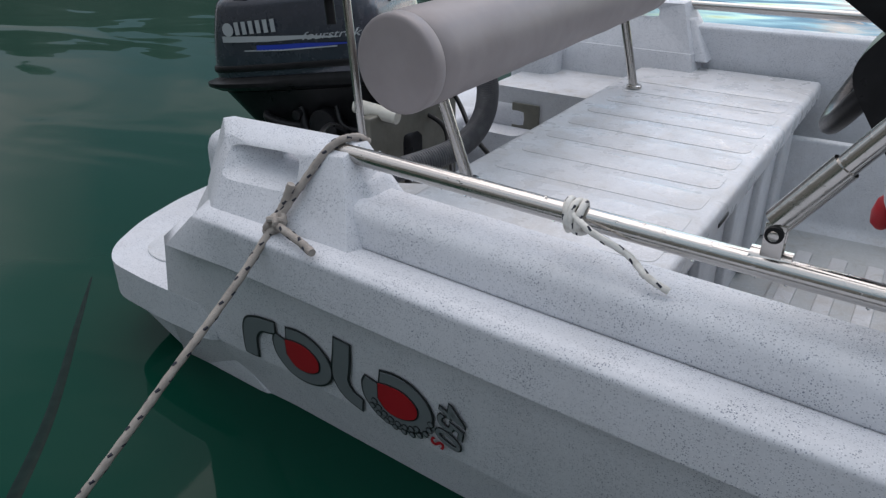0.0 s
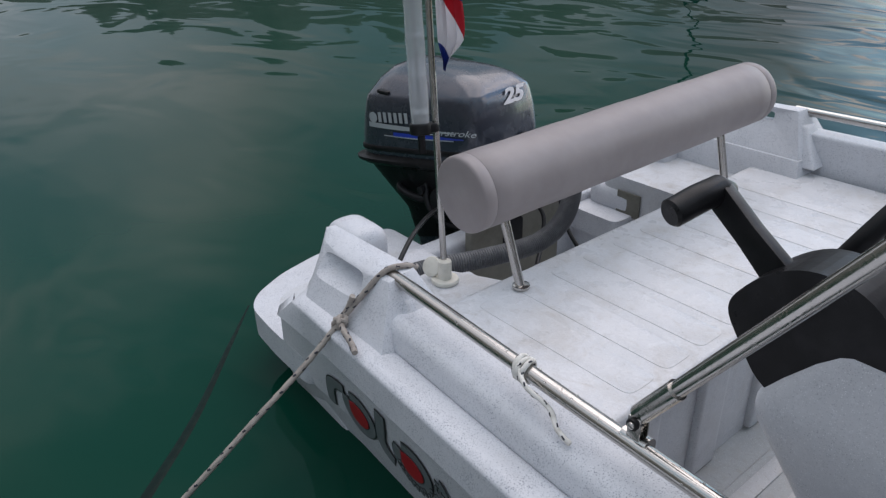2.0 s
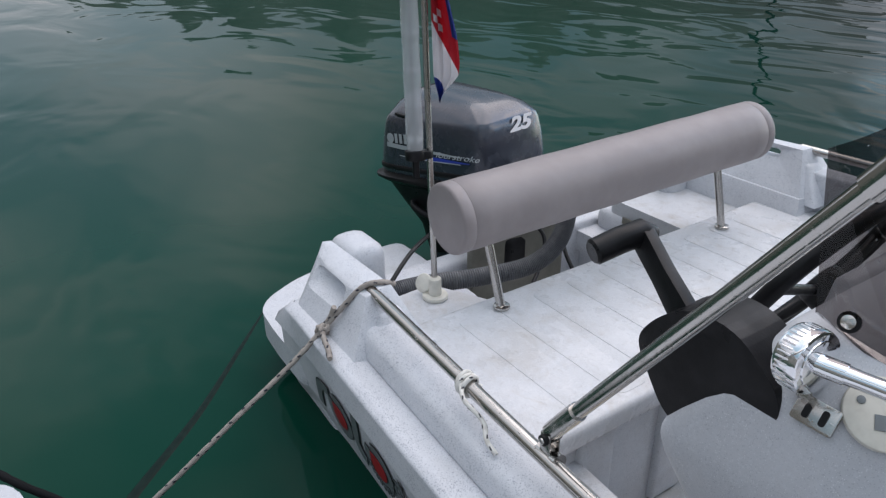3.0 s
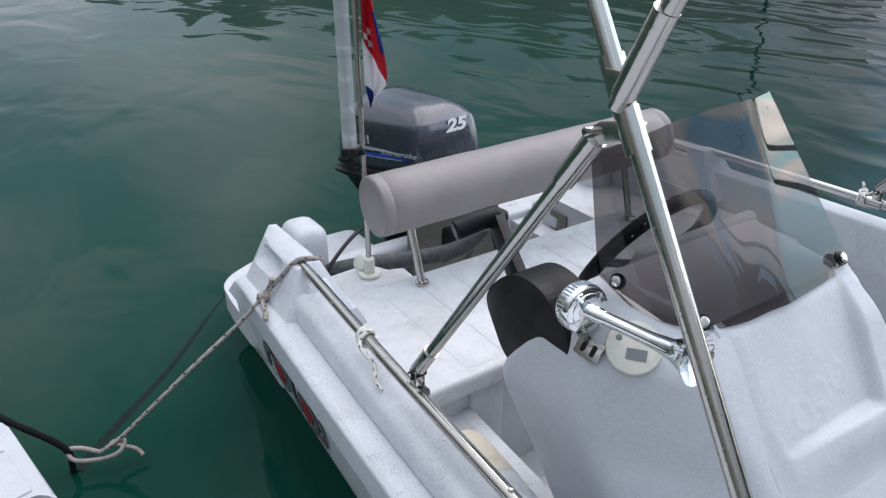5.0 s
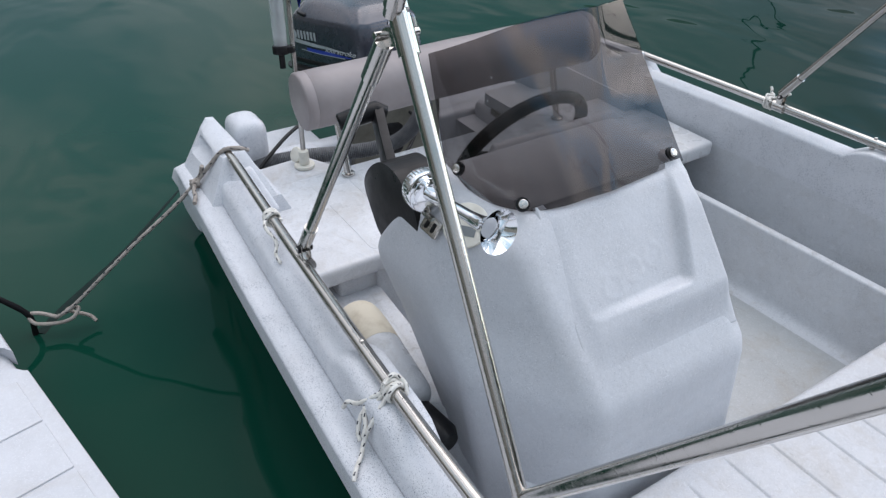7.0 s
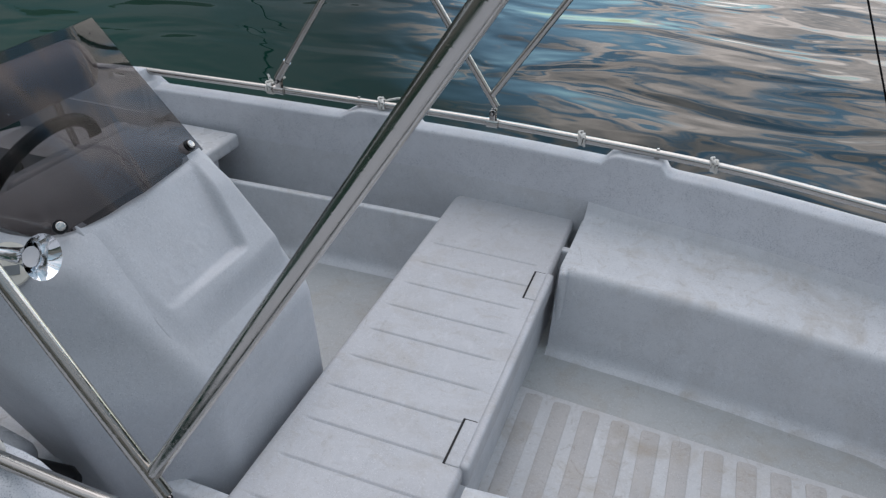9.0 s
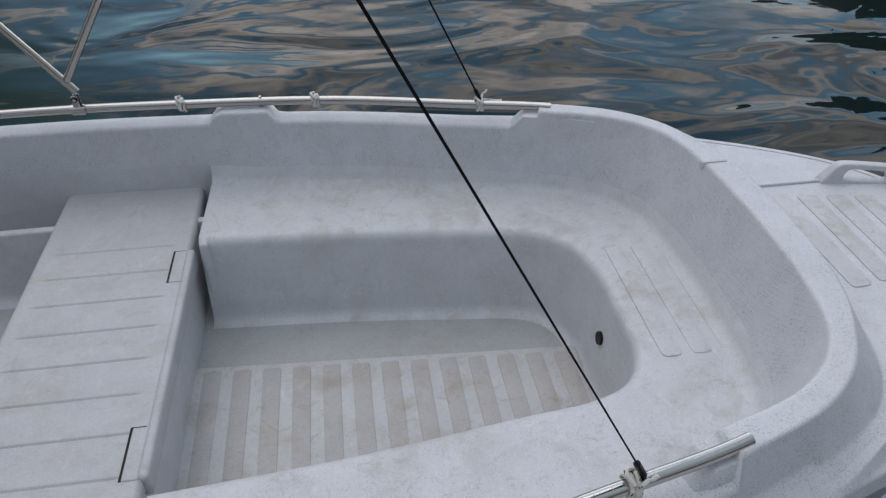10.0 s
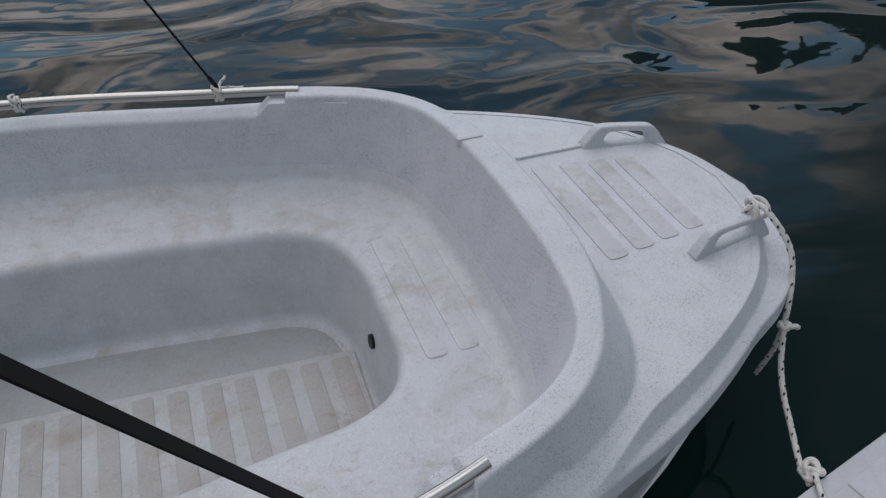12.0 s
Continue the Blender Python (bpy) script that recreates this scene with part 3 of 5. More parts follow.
def squared(quad, e, n=40):
    """A loop round four corner points, its own corners rounded by e (0 sharp, 1 an ellipse)."""
    a, b, c, d = (Vector(p) for p in quad)
    out = []
    for k in range(n):
        t = 2 * math.pi * (k + 0.5) / n - 0.75 * math.pi
        u, v = (math.copysign(abs(f) ** max(e, 0.02), f) for f in (math.cos(t), math.sin(t)))
        m = max(abs(u), abs(v))
        if e < 0.2:
            u, v = u / m, v / m
        u, v = u * 0.5 + 0.5, v * 0.5 + 0.5
        out.append(tuple((a * (1 - u) + b * u) * (1 - v) + (d * (1 - u) + c * u) * v))
    return out


# stern quarters: platform, hull end, handle block
def stern_quarter(s):
    """One quarter of the stern; s is -1 to starboard, 1 to port."""
    def fl(p):
        return (p[0], p[1] * s, p[2])
    half_plan = [(0.66, 0.852), (0.48, 0.85), (0.35, 0.84), (0.292, 0.795), (0.236, 0.69), (0.202, 0.56), (0.19, 0.42), (0.19, 0.28), (0.66, 0.28)]
    o = rounded([(x, y * s) for x, y in half_plan], 0.035, 4)
    bm = prism_bm(o, 0.075, pose(0, 0, 0.27), 0.012)
    part("swim_platform", bm, m_hull, boat, "rounded speckled swim platform at the stern")
    inner = rounded([(x, y * s) for x, y in ((0.46, 0.79), (0.37, 0.775), (0.335, 0.72), (0.33, 0.36), (0.46, 0.36))], 0.04, 4)
    part("platform_tread", prism_bm(inner, 0.006, pose(0, 0, 0.2735), 0.002), m_deck, boat)
    pts = [(0.30, 0.825, 0.21), (0.66, 0.84, 0.215), (0.66, 0.30, 0.215), (0.30, 0.30, 0.21), (0.70, 0.75, -0.12), (0.86, 0.76, -0.12), (0.86, 0.30, -0.12), (0.70, 0.30, -0.12)]
    part("stern_hull", solid_bm([fl(p) for p in pts], [(0, 1, 2, 3), (7, 6, 5, 4), (0, 4, 5, 1), (1, 5, 6, 2), (2, 6, 7, 3), (3, 7, 4, 0)], 0.03), m_hull, boat)
    # handle block: the corner sweeps up from the platform, a scooped grip opens through its top
    blk = thing_part("handle_block", boat, "moulded stern corner block with a scooped grip opening")
    plans = ((0.25, (0.545, 0.832), (1.03, 0.835), (1.03, 0.64), (0.505, 0.64), (0.515, 0.81)), (0.34, (0.600, 0.845), (1.03, 0.845), (1.03, 0.65), (0.528, 0.65), (0.545, 0.80)),
             (0.43, (0.690, 0.868), (1.03, 0.868), (1.03, 0.66), (0.565, 0.66), (0.585, 0.785)), (0.475, (0.740, 0.888), (1.025, 0.888), (1.015, 0.68), (0.590, 0.68), (0.606, 0.768)))
    part("block_base", loft_bm([[fl((*q, z)) for q in ring_] for z, *ring_ in plans]), m_hull, blk)
    cheek = [fl(p) for p in ((0.740, 0.888, 0.475), (1.025, 0.888, 0.475), (0.965, 0.814, 0.602), (0.706, 0.801, 0.588))]
    mouth = [fl(p) for p in ((0.737, 0.849, 0.535), (0.893, 0.844, 0.540), (0.886, 0.817, 0.592), (0.728, 0.808, 0.579))]
    scoop = [fl(p) for p in ((0.760, 0.806, 0.548), (0.890, 0.803, 0.553), (0.886, 0.795, 0.590), (0.750, 0.787, 0.580))]
    slot = [fl(p) for p in ((0.806, 0.776, 0.556), (0.884, 0.776, 0.560), (0.880, 0.776, 0.587), (0.800, 0.776, 0.582))]
    slot_in = [fl(p) for p in ((0.806, 0.745, 0.556), (0.884, 0.745, 0.560), (0.880, 0.757, 0.587), (0.800, 0.757, 0.582))]
    back_ = [fl(p) for p in ((0.590, 0.69, 0.475), (1.010, 0.69, 0.475), (0.955, 0.748, 0.606), (0.672, 0.750, 0.598))]
    # after edge of the top, between cheek and back
    aft_ = [fl(p) for p in ((0.606, 0.772, 0.475), (1.032, 0.80, 0.475), (0.965, 0.78, 0.612), (0.672, 0.772, 0.601))]
    loops_ = [squared(cheek, 0.06), squared(mouth, 0.35), squared([tuple(Vector(a).lerp(Vector(b), 0.12)) for a, b in zip(mouth, scoop)], 0.42), squared(scoop, 0.5), squared(slot, 0.45), squared(slot_in, 0.45), squared(back_, 0.06), squared(aft_, 0.06), squared(cheek, 0.06)]
    bm = loft_bm(loops_, False)
    bmesh.ops.remove_doubles(bm, verts=bm.verts[:], dist=1e-5)
    bmesh.ops.recalc_face_normals(bm, faces=bm.faces[:])
    sharp = [e for e in bm.edges if len(e.link_faces) == 2 and e.calc_face_angle(0) > 0.55]
    bmesh.ops.bevel(bm, geom=sharp, offset=0.007, segments=3, profile=0.6, affect="EDGES", clamp_overlap=True)
    part("grip", bm, m_hull, blk)
    # low step between the block and the gunwale, under the end of the rail
    bm = solid_bm([fl(p) for p in ((0.95, 0.86, 0.45), (1.06, 0.862, 0.45), (1.06, 0.70, 0.45), (0.95, 0.70, 0.45), (0.95, 0.800, 0.572), (0.992, 0.800, 0.566), (0.992, 0.745, 0.566), (0.95, 0.745, 0.572))],
                  [(3, 2, 1, 0), (4, 5, 6, 7), (0, 1, 5, 4), (1, 2, 6, 5), (2, 3, 7, 6), (3, 0, 4, 7)], 0.010)
    part("rail_step", bm, m_hull, blk)
    # rounded hump beside it
    bm = rbox_bm((0.465, 0.560, 0.26), (0.62, 0.675, 0.518), 0.052, 5)
    bmesh.ops.transform(bm, matrix=Matrix.Diagonal((1, s, 1, 1)), verts=bm.verts)
    part("stern_hump", bm, m_hull, boat)
    bm = rbox_bm((0.47, 0.36, 0.255), (0.66, 0.54, 0.345), 0.04, 5)
    bmesh.ops.transform(bm, matrix=Matrix.Diagonal((1, s, 1, 1)), verts=bm.verts)
    part("stern_hump", bm, m_hull, boat)
    # shelf beside the motor well
    plan = [(0.90, 0.77), (0.69, 0.70), (0.675, 0.47), (0.86, 0.375), (0.90, 0.375)] if s < 0 else [(0.90, 0.77), (0.52, 0.77), (0.52, 0.372), (0.90, 0.372)]
    part("stern_shelf", prism_bm(rounded([(x, y * s) for x, y in plan], 0.03, 4), 0.36, pose(0, 0, 0.388), 0.01), m_deck, boat)


def thing_part(name, parent, label=""):
    """An empty that holds the pieces of one part."""
    ob = new(name)
    ob.empty_display_size = 0.05
    ob.parent = parent
    return tagged(ob, label)


for s in (-1, 1):
    stern_quarter(s)
part("transom", rbox_bm((0.40, -0.40, -0.1), (0.47, 0.40, 0.30), 0.02), m_hull, boat)
part("well_floor", rbox_bm((0.42, -0.40, 0.02), (0.92, 0.40, 0.10), 0.02), m_deck, boat)
part("motor_pad", rbox_bm((0.49, -0.215, 0.11), (0.52, 0.17, 0.43), 0.008), m_alu, boat, "tarnished aluminium motor mounting plate")
part("maker_plate", rbox_bm((0.595, 0.362, 0.262), (0.685, 0.3685, 0.345), 0.002), m_alu, boat, "small engraved metal plate")

# bow deck
pads = thing_part("bow_tread", boat, "worn non-slip strips moulded in the bow deck")
for k in range(4):
    x0 = 4.262 + 0.077 * k
    hw = 0.20 - 0.012 * k
    o = rounded([(x0, -hw), (x0 + 0.054, -hw + 0.004), (x0 + 0.054, hw - 0.004), (x0, hw)], 0.014, 4)
    part("tread_strip", prism_bm(o, 0.016, pose(0, 0, 0.5094), 0.0055), m_strip, pads)
pads2 = thing_part("bow_seat_tread", boat)
for k in range(3):
    x0 = 3.832 + 0.076 * k
    o = rounded([(x0, -0.20), (x0 + 0.05, -0.20), (x0 + 0.05, 0.24), (x0, 0.24)], 0.014, 4)
    part("tread_strip", prism_bm(o, 0.014, pose(0, 0, 0.3504), 0.0055), m_strip, pads2)


def deck_handle(s):
    """A moulded grab handle on the bow deck: a fin with a long finger slot through it."""
    def side(x, z, d):
        return (x, (0.250 - 0.17 * (x - 4.44) + d * (1.0 + 22.0 * max(0.0, 0.512 - z))) * s, z)
    out_ = [(4.432, 0.500), (4.695, 0.484), (4.638, 0.561), (4.480, 0.571)]
    in_ = [(4.496, 0.5145), (4.632, 0.5115), (4.616, 0.5450), (4.506, 0.5535)]
    h = thing_part("deck_handle", boat, "moulded white grab handle")
    loops_ = [squared([side(x, z, d) for x, z in q], e) for q, d, e in ((out_, 0.0135, 0.30), (in_, 0.0135, 0.5), (in_, -0.0135, 0.5), (out_, -0.0135, 0.30), (out_, 0.0135, 0.30))]
    bm = loft_bm(loops_, False)
    bmesh.ops.remove_doubles(bm, verts=bm.verts[:], dist=1e-5)
    bmesh.ops.recalc_face_normals(bm, faces=bm.faces[:])
    bmesh.ops.bevel(bm, geom=[e for e in bm.edges if len(e.link_faces) == 2 and e.calc_face_angle(0) > 0.7], offset=0.006, segments=3, profile=0.6, affect="EDGES", clamp_overlap=True)
    part("bar", bm, m_hull, h)


deck_handle(-1)
deck_handle(1)
part("deck_ridge", rbox_bm((4.245, 0.243, 0.495), (4.445, 0.256, 0.5135), 0.004, 3), m_hull, boat)

part("coaming_joint", rbox_bm((4.072, 0.238, 0.585), (4.142, 0.256, 0.6065), 0.004, 2), m_hull, boat)

# floor treads
tread = thing_part("floor_tread", boat, "ribbed floor tread dirty between the ribs")
part("tread_base", prism_bm(rounded([(2.64, -0.30), (3.62, -0.22), (3.735, -0.15), (3.745, 0.14), (2.64, 0.212)], 0.012, 3), 0.03, pose(0, 0, 0.070), 0.004), m_tread, tread)
for k in range(13):
    x = 2.741 + 0.0835 * k - 0.042
    e = 0.193 - 0.068 * (x - 2.66)
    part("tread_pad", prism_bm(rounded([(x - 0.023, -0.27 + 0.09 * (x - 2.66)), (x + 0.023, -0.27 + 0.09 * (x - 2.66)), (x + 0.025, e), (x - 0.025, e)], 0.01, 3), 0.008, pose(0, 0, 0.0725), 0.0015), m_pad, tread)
tread = thing_part("floor_tread", boat)
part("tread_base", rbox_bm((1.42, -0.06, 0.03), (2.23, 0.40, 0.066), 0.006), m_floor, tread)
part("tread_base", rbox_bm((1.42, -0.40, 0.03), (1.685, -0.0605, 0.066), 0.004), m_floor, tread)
for k in range(5):
    x = 1.46 + 0.0825 * k
    part("rib", rbox_bm((x - 0.019, -0.395 if k < 3 else -0.055, 0.06), (x + 0.019, 0.395, 0.0725), 0.005, 2), m_tread, tread)
part("drain_hole", disc_bm((3.767, 0.026, 0.205), (-1, 0, 0.12), 0.019, 0.008, 20), m_black, boat, "dark round drain hole")

# ---- stern bench ----
bench = thing("stern_bench", "white moulded stern bench with shallow tread strips", "bench")
part("seat_lid", rbox_bm((0.872, -0.752, 0.372), (1.372, 0.752, 0.428), 0.018, 4), m_seat, bench)
part("front_panel", rbox_bm((1.285, -0.66, 0.05), (1.335, 0.66, 0.378), 0.01), m_deck, bench)
part("rear_panel", rbox_bm((0.90, -0.66, 0.05), (0.93, 0.66, 0.378), 0.01), m_deck, bench)
for k in range(5):
    y = -0.5 + 0.25 * k
    part("panel_rib", rbox_bm((1.325, y - 0.05, 0.06), (1.352, y + 0.05, 0.365), 0.012), m_deck, bench)
for k in range(10):
    y = -0.515 + 0.115 * k
    o = rounded([(0.925, y - 0.043), (1.342, y - 0.043), (1.342, y + 0.043), (0.925, y + 0.043)], 0.022, 4)
    part("tread_strip", prism_bm(o, 0.01, pose(0, 0, 0.4289), 0.0008), m_seat, bench)

part("finger_slot", rbox_bm((1.366, -0.30, 0.392), (1.3745, -0.235, 0.402), 0.003, 2), m_black, bench, "dark slot under the seat edge")

# ---- middle bench ----
bench = thing("middle_bench", "white moulded thwart bench with transverse grooves", "bench")
part("body", rbox_bm((2.25, -0.76, 0.03), (2.650, 0.765, 0.292), 0.012), m_deck, bench)
grooves = [0.484 - 0.1168 * k for k in range(11)]


def bench_lid():
    """The lid with shallow grooves moulded across it."""
    xs = np.unique(np.r_[2.222, 2.2235, 2.227, 2.232, 2.24, np.linspace(2.25, 2.64, 40), 2.645, 2.650, 2.6535, 2.655])
    ys = np.unique(np.r_[-0.775, np.linspace(-0.77, 0.79, 60), [g + d for g in grooves for d in (-0.009, -0.006, -0.004, -0.0025, -0.001, 0.0, 0.001, 0.0025, 0.004, 0.006, 0.009)], 0.80, 0.81, 0.82, 0.83, 0.835, 0.836])
    ys = ys[ys >= -0.775]
    verts = []
    for x in xs:
        ex = min(x - 2.222, 2.655 - x)
        for y in ys:
            e = min(ex, 0.836 - y, y + 0.775)
            # the two landward corners are rounded in plan
            r = 0.045
            qx, qy = r - ex, r - (0.836 - y)
            if qx > 0 and qy > 0:
                e = min(e, r - math.hypot(qx, qy))
            z = 0.3150 - 0.012 * (1 - min(1.0, max(0.0, e) / 0.012)) ** 2
            z = z if e > -1e-6 else 0.285
            cut_ = smooth01(2.258, 2.276, x) * (1 - smooth01(2.600, 2.618, x))
            for k_, g in enumerate(grooves):
                z -= 0.0042 * cut_ * math.exp(-((y - g) / 0.0036) ** 2)
            verts.append((x, y, z))
    mesh_ob("lid_top", verts, grid_faces(len(xs), len(ys)), m_bench, bench, "worn lid with transverse grooves")


bench_lid()
part("seat_lid", rbox_bm((2.2225, -0.7745, 0.268), (2.6545, 0.8355, 0.3035), 0.012, 3), m_bench, bench)
for y0, y1 in ((0.305, 0.452), (-0.345, -0.20)):
    part("finger_slot", rbox_bm((2.607, y0, 0.285), (2.643, y1, 0.3160), 0.003), m_black, bench, "dark finger slot of the locker lid")
    part("slot_tongue", rbox_bm((2.613, y0 + 0.0005, 0.285), (2.647, y1 - 0.004, 0.3176), 0.004), m_bench, bench)
part("lid_lip", rbox_bm((2.644, -0.342, 0.255), (2.668, 0.452, 0.3195), 0.011), m_bench, bench)

# moulded seats under the forward ends of the rails
def beside(x, d):
    """The plan point at x on the coaming line, moved outwards by d."""
    y = float(np.interp(x, C[:160, 0], C[:160, 1]))
    g = (float(np.interp(x + 0.02, C[:160, 0], C[:160, 1])) - float(np.interp(x - 0.02, C[:160, 0], C[:160, 1]))) / 0.04
    w = d / math.hypot(1, g)
    return x - g * w, y + w


for s in (-1, 1):
    secs = []
    for x, zt in ((3.640, 0.541), (3.652, 0.551), (3.682, 0.583), (3.74, 0.584), (3.79, 0.584), (3.84, 0.584), (3.892, 0.584)):
        secs.append([(px_, py_ * s, z) for (px_, py_), z in ((beside(x, -0.050), 0.49), (beside(x, -0.042), zt), (beside(x, 0.020), zt), (beside(x, 0.042), 0.47))])
    bm = loft_bm(secs)
    bmesh.ops.recalc_face_normals(bm, faces=bm.faces[:])
    bmesh.ops.bevel(bm, geom=[e for e in bm.edges if e.calc_face_angle(0) > 0.5], offset=0.004, segments=2, profile=0.6, affect="EDGES", clamp_overlap=True)
    part("rail_seat", bm, m_hull, boat, "moulded seat under the rail end")

# ---- rails ----
rail_line = [(x, y) for x, y in C if 0.925 <= x <= 3.765]
for s in (-1, 1):
    rail = thing("grab_rail", "polished stainless steel grab rail along the gunwale", "rail", "grab rails")
    near_rail = rail if s < 0 else near_rail
    part("rail_tube", tube_bm([(x, y * s, 0.5992) for x, y in rail_line[::2]], 0.0130, 16), m_steel, rail)
    for x in (1.84, 2.88):
        y = np.interp(x, C[:150, 0], C[:150, 1]) * s
        part("screw", disc_bm((x, y, 0.613), (0, 0, 1), 0.005, 0.008, 10, 0.001), m_steel, rail)
        part("foot", tube_bm([(x, y, 0.58), (x, y, 0.598)], 0.008, 10), m_steel, rail)

# rain beads hanging under the near rail
rng = random.Random(12)
bm = bmesh.new()
for k in range(170):
    x = rng.uniform(0.97, 2.3)
    y = float(np.interp(x, C[:160, 0], C[:160, 1]))
    a = rng.gauss(-1.75, 0.30) if k % 4 else rng.uniform(0.2, 2.6)
    r_ = rng.choice((0.0010, 0.0013, 0.0017, 0.0022))
    bmesh.ops.create_icosphere(bm, subdivisions=1, radius=r_, matrix=Matrix.Translation((x, -(y + 0.0133 * math.cos(a)), 0.599 + 0.0135 * math.sin(a))) @ Matrix.Diagonal((1.1, 1, 1.15 if k % 4 else 0.7, 1)))
beads = part("water_beads", bm, m_drop, near_rail)
tagged(beads, kind="stuff")

# ---- backrest ----
rest = thing("backrest_bolster", "grey vinyl bolster backrest on two steel posts", "backrest")
ca, cb = Vector((0.845, -0.535, 0.660)), Vector((0.893, 0.545, 0.693))
ax = (cb - ca).normalized()
rr = 0.088
pts, rad = [], []
ends = ((0, 0.60), (0.0004, 0.90), (0.0015, 0.955), (0.004, 0.985), (0.008, 1.0), (0.0315, 1.0), (0.033, 0.988), (0.0345, 1.0))
for f, q in ends:
    pts.append(ca + ax * f), rad.append(rr * q)
for k in range(1, 14):
    f = (cb - ca).length * k / 14
    pts.append(ca + ax * f), rad.append(rr * (1.0 + 0.008 * math.sin(k * 2.1)))
for f, q in ends[::-1]:
    pts.append(cb - ax * f), rad.append(rr * q)
part("bolster", tube_bm(pts, rr, 40, radii=rad), m_vinyl, rest, "smooth grey vinyl roll with a piped end seam")
for a, b in (((0.936, -0.43, 0.425), (0.850, -0.425, 0.64)), ((0.950, 0.40, 0.425), (0.895, 0.39, 0.66))):
    part("post", tube_bm([a, b], 0.0115, 14), m_steel, rest)
    part("post_foot", disc_bm((a[0], a[1], 0.434), (0, 0, 1), 0.021, 0.008, 20, 0.002), m_steel, rest)

# ---- console ----
console = thing("steering_console", "pale moulded steering console with a sloping recessed front", "console")


def console_ring(z, xs, ys, xa, xf, yl, yr, lx, ly, rx, ry):
    return [(xs, ys, z), (xf - lx, yl, z), (xf, yl + ly, z), (xf, yr - ry, z), (xf - rx, yr, z), (xa, yr, z)]


bm = loft_bm([console_ring(*q) for q in ((0.06, 1.91, -0.585, 1.70, 2.205, -0.64, -0.065, 0.16, 0.13, 0.05, 0.05), (0.525, 1.675, -0.665, 1.62, 2.175, -0.682, -0.068, 0.22, 0.165, 0.06, 0.05),
                                         (0.645, 1.60, -0.69, 1.60, 2.078, -0.69, -0.10, 0.22, 0.15, 0.08, 0.05), (0.795, 1.70, -0.668, 1.70, 1.967, -0.668, -0.122, 0.13, 0.10, 0.05, 0.04))]
             + [[(1.735, -0.612, 0.880), (1.85, -0.585, 0.845), (1.93, -0.50, 0.842), (1.93, -0.165, 0.842), (1.90, -0.128, 0.845), (1.70, -0.115, 0.862)]])
bmesh.ops.bevel(bm, geom=bm.edges[:], offset=0.030, segments=5, profile=0.55, affect="EDGES", clamp_overlap=True)
part("body", bm, m_console, console)
part("dash_lip", solid_bm([(1.695, -0.50, 0.76), (1.77, -0.50, 0.80), (1.77, -0.13, 0.80), (1.685, -0.13, 0.76), (1.695, -0.45, 0.866), (1.72, -0.45, 0.874), (1.715, -0.115, 0.872), (1.69, -0.105, 0.865)],
                          [(3, 2, 1, 0), (4, 5, 6, 7), (0, 1, 5, 4), (1, 2, 6, 5), (2, 3, 7, 6), (3, 0, 4, 7)], 0.012), m_console, console)
# thick front skin with a sunk panel: its floor lies near the body, the skin round it stands proud
def front_skin():
    A, Bz = Vector((1.928, 0, 0.847)), Vector((2.146, 0, 0.5636))
    dn = (Bz - A).normalized()
    nn = Vector((-dn.z, 0, dn.x)).normalized()
    nn = nn if nn.x > 0 else -nn
    L = (Bz - A).length
    nu, nv = 90, 90
    verts = []
    for i in range(nu + 1):
        u = -0.004 + (L + 0.004) * i / nu
        f = u / L
        y0, y1 = -0.512 - 0.002 * f, -0.128 + 0.012 * f
        for j in range(nv + 1):
            y = y0 + (y1 - y0) * j / nv
            left, right, low = -0.516 + 0.16 * u, -0.172 - 0.22 * u, 0.238
            inside = smooth01(left - 0.002, left + 0.022, y) * (1 - smooth01(right - 0.016, right, y)) * (1 - smooth01(low - 0.022, low, u))
            rim = smooth01(0, 0.022, y1 - y) * smooth01(0, 0.06, y - y0) * (1 - 0.85 * smooth01(low + 0.01, L, u)) * smooth01(0, 0.05, L - u) * (0.15 + 0.85 * smooth01(0.0, 0.10, u))
            # the skin dies into the body along its lower and starboard edges
            flush = smooth01(0, 0.105, L - u) * smooth01(0, 0.05, y - y0)
            h = -0.004 * (1 - flush) + flush * (-0.004 + 0.006 * smooth01(0.0, 0.03, u) + (0.003 + 0.022 * smooth01(-0.50, -0.24, y)) * rim * (1 - inside))
            # faint round moulded figures low in the panel
            for cx, cy in ((0.185, -0.40), (0.168, -0.345), (0.158, -0.285)):
                d = math.hypot(u - cx, y - cy)
                h += 0.0007 * math.exp(-((d - 0.022) / 0.006) ** 2) * inside
            if i == nu or j in (0, nv):
                h = -0.012
            p = A + dn * u + nn * h
            verts.append((p.x, y, p.z))
    return mesh_ob("front_skin", verts, grid_faces(nu + 1, nv + 1), m_console, console, "sloping front with a sunk panel and faint moulded figures")


front_skin()

# windscreen: curved sheet, leaning aft
foot = catmull([(1.755, -0.597, 0.888), (1.84, -0.578, 0.850), (1.912, -0.53, 0.842), (1.938, -0.46, 0.842), (1.943, -0.39, 0.844)], 33)
head = catmull([(1.736, -0.622, 1.100), (1.752, -0.585, 1.110), (1.762, -0.53, 1.121), (1.757, -0.45, 1.129), (1.748, -0.34, 1.131)], 33)
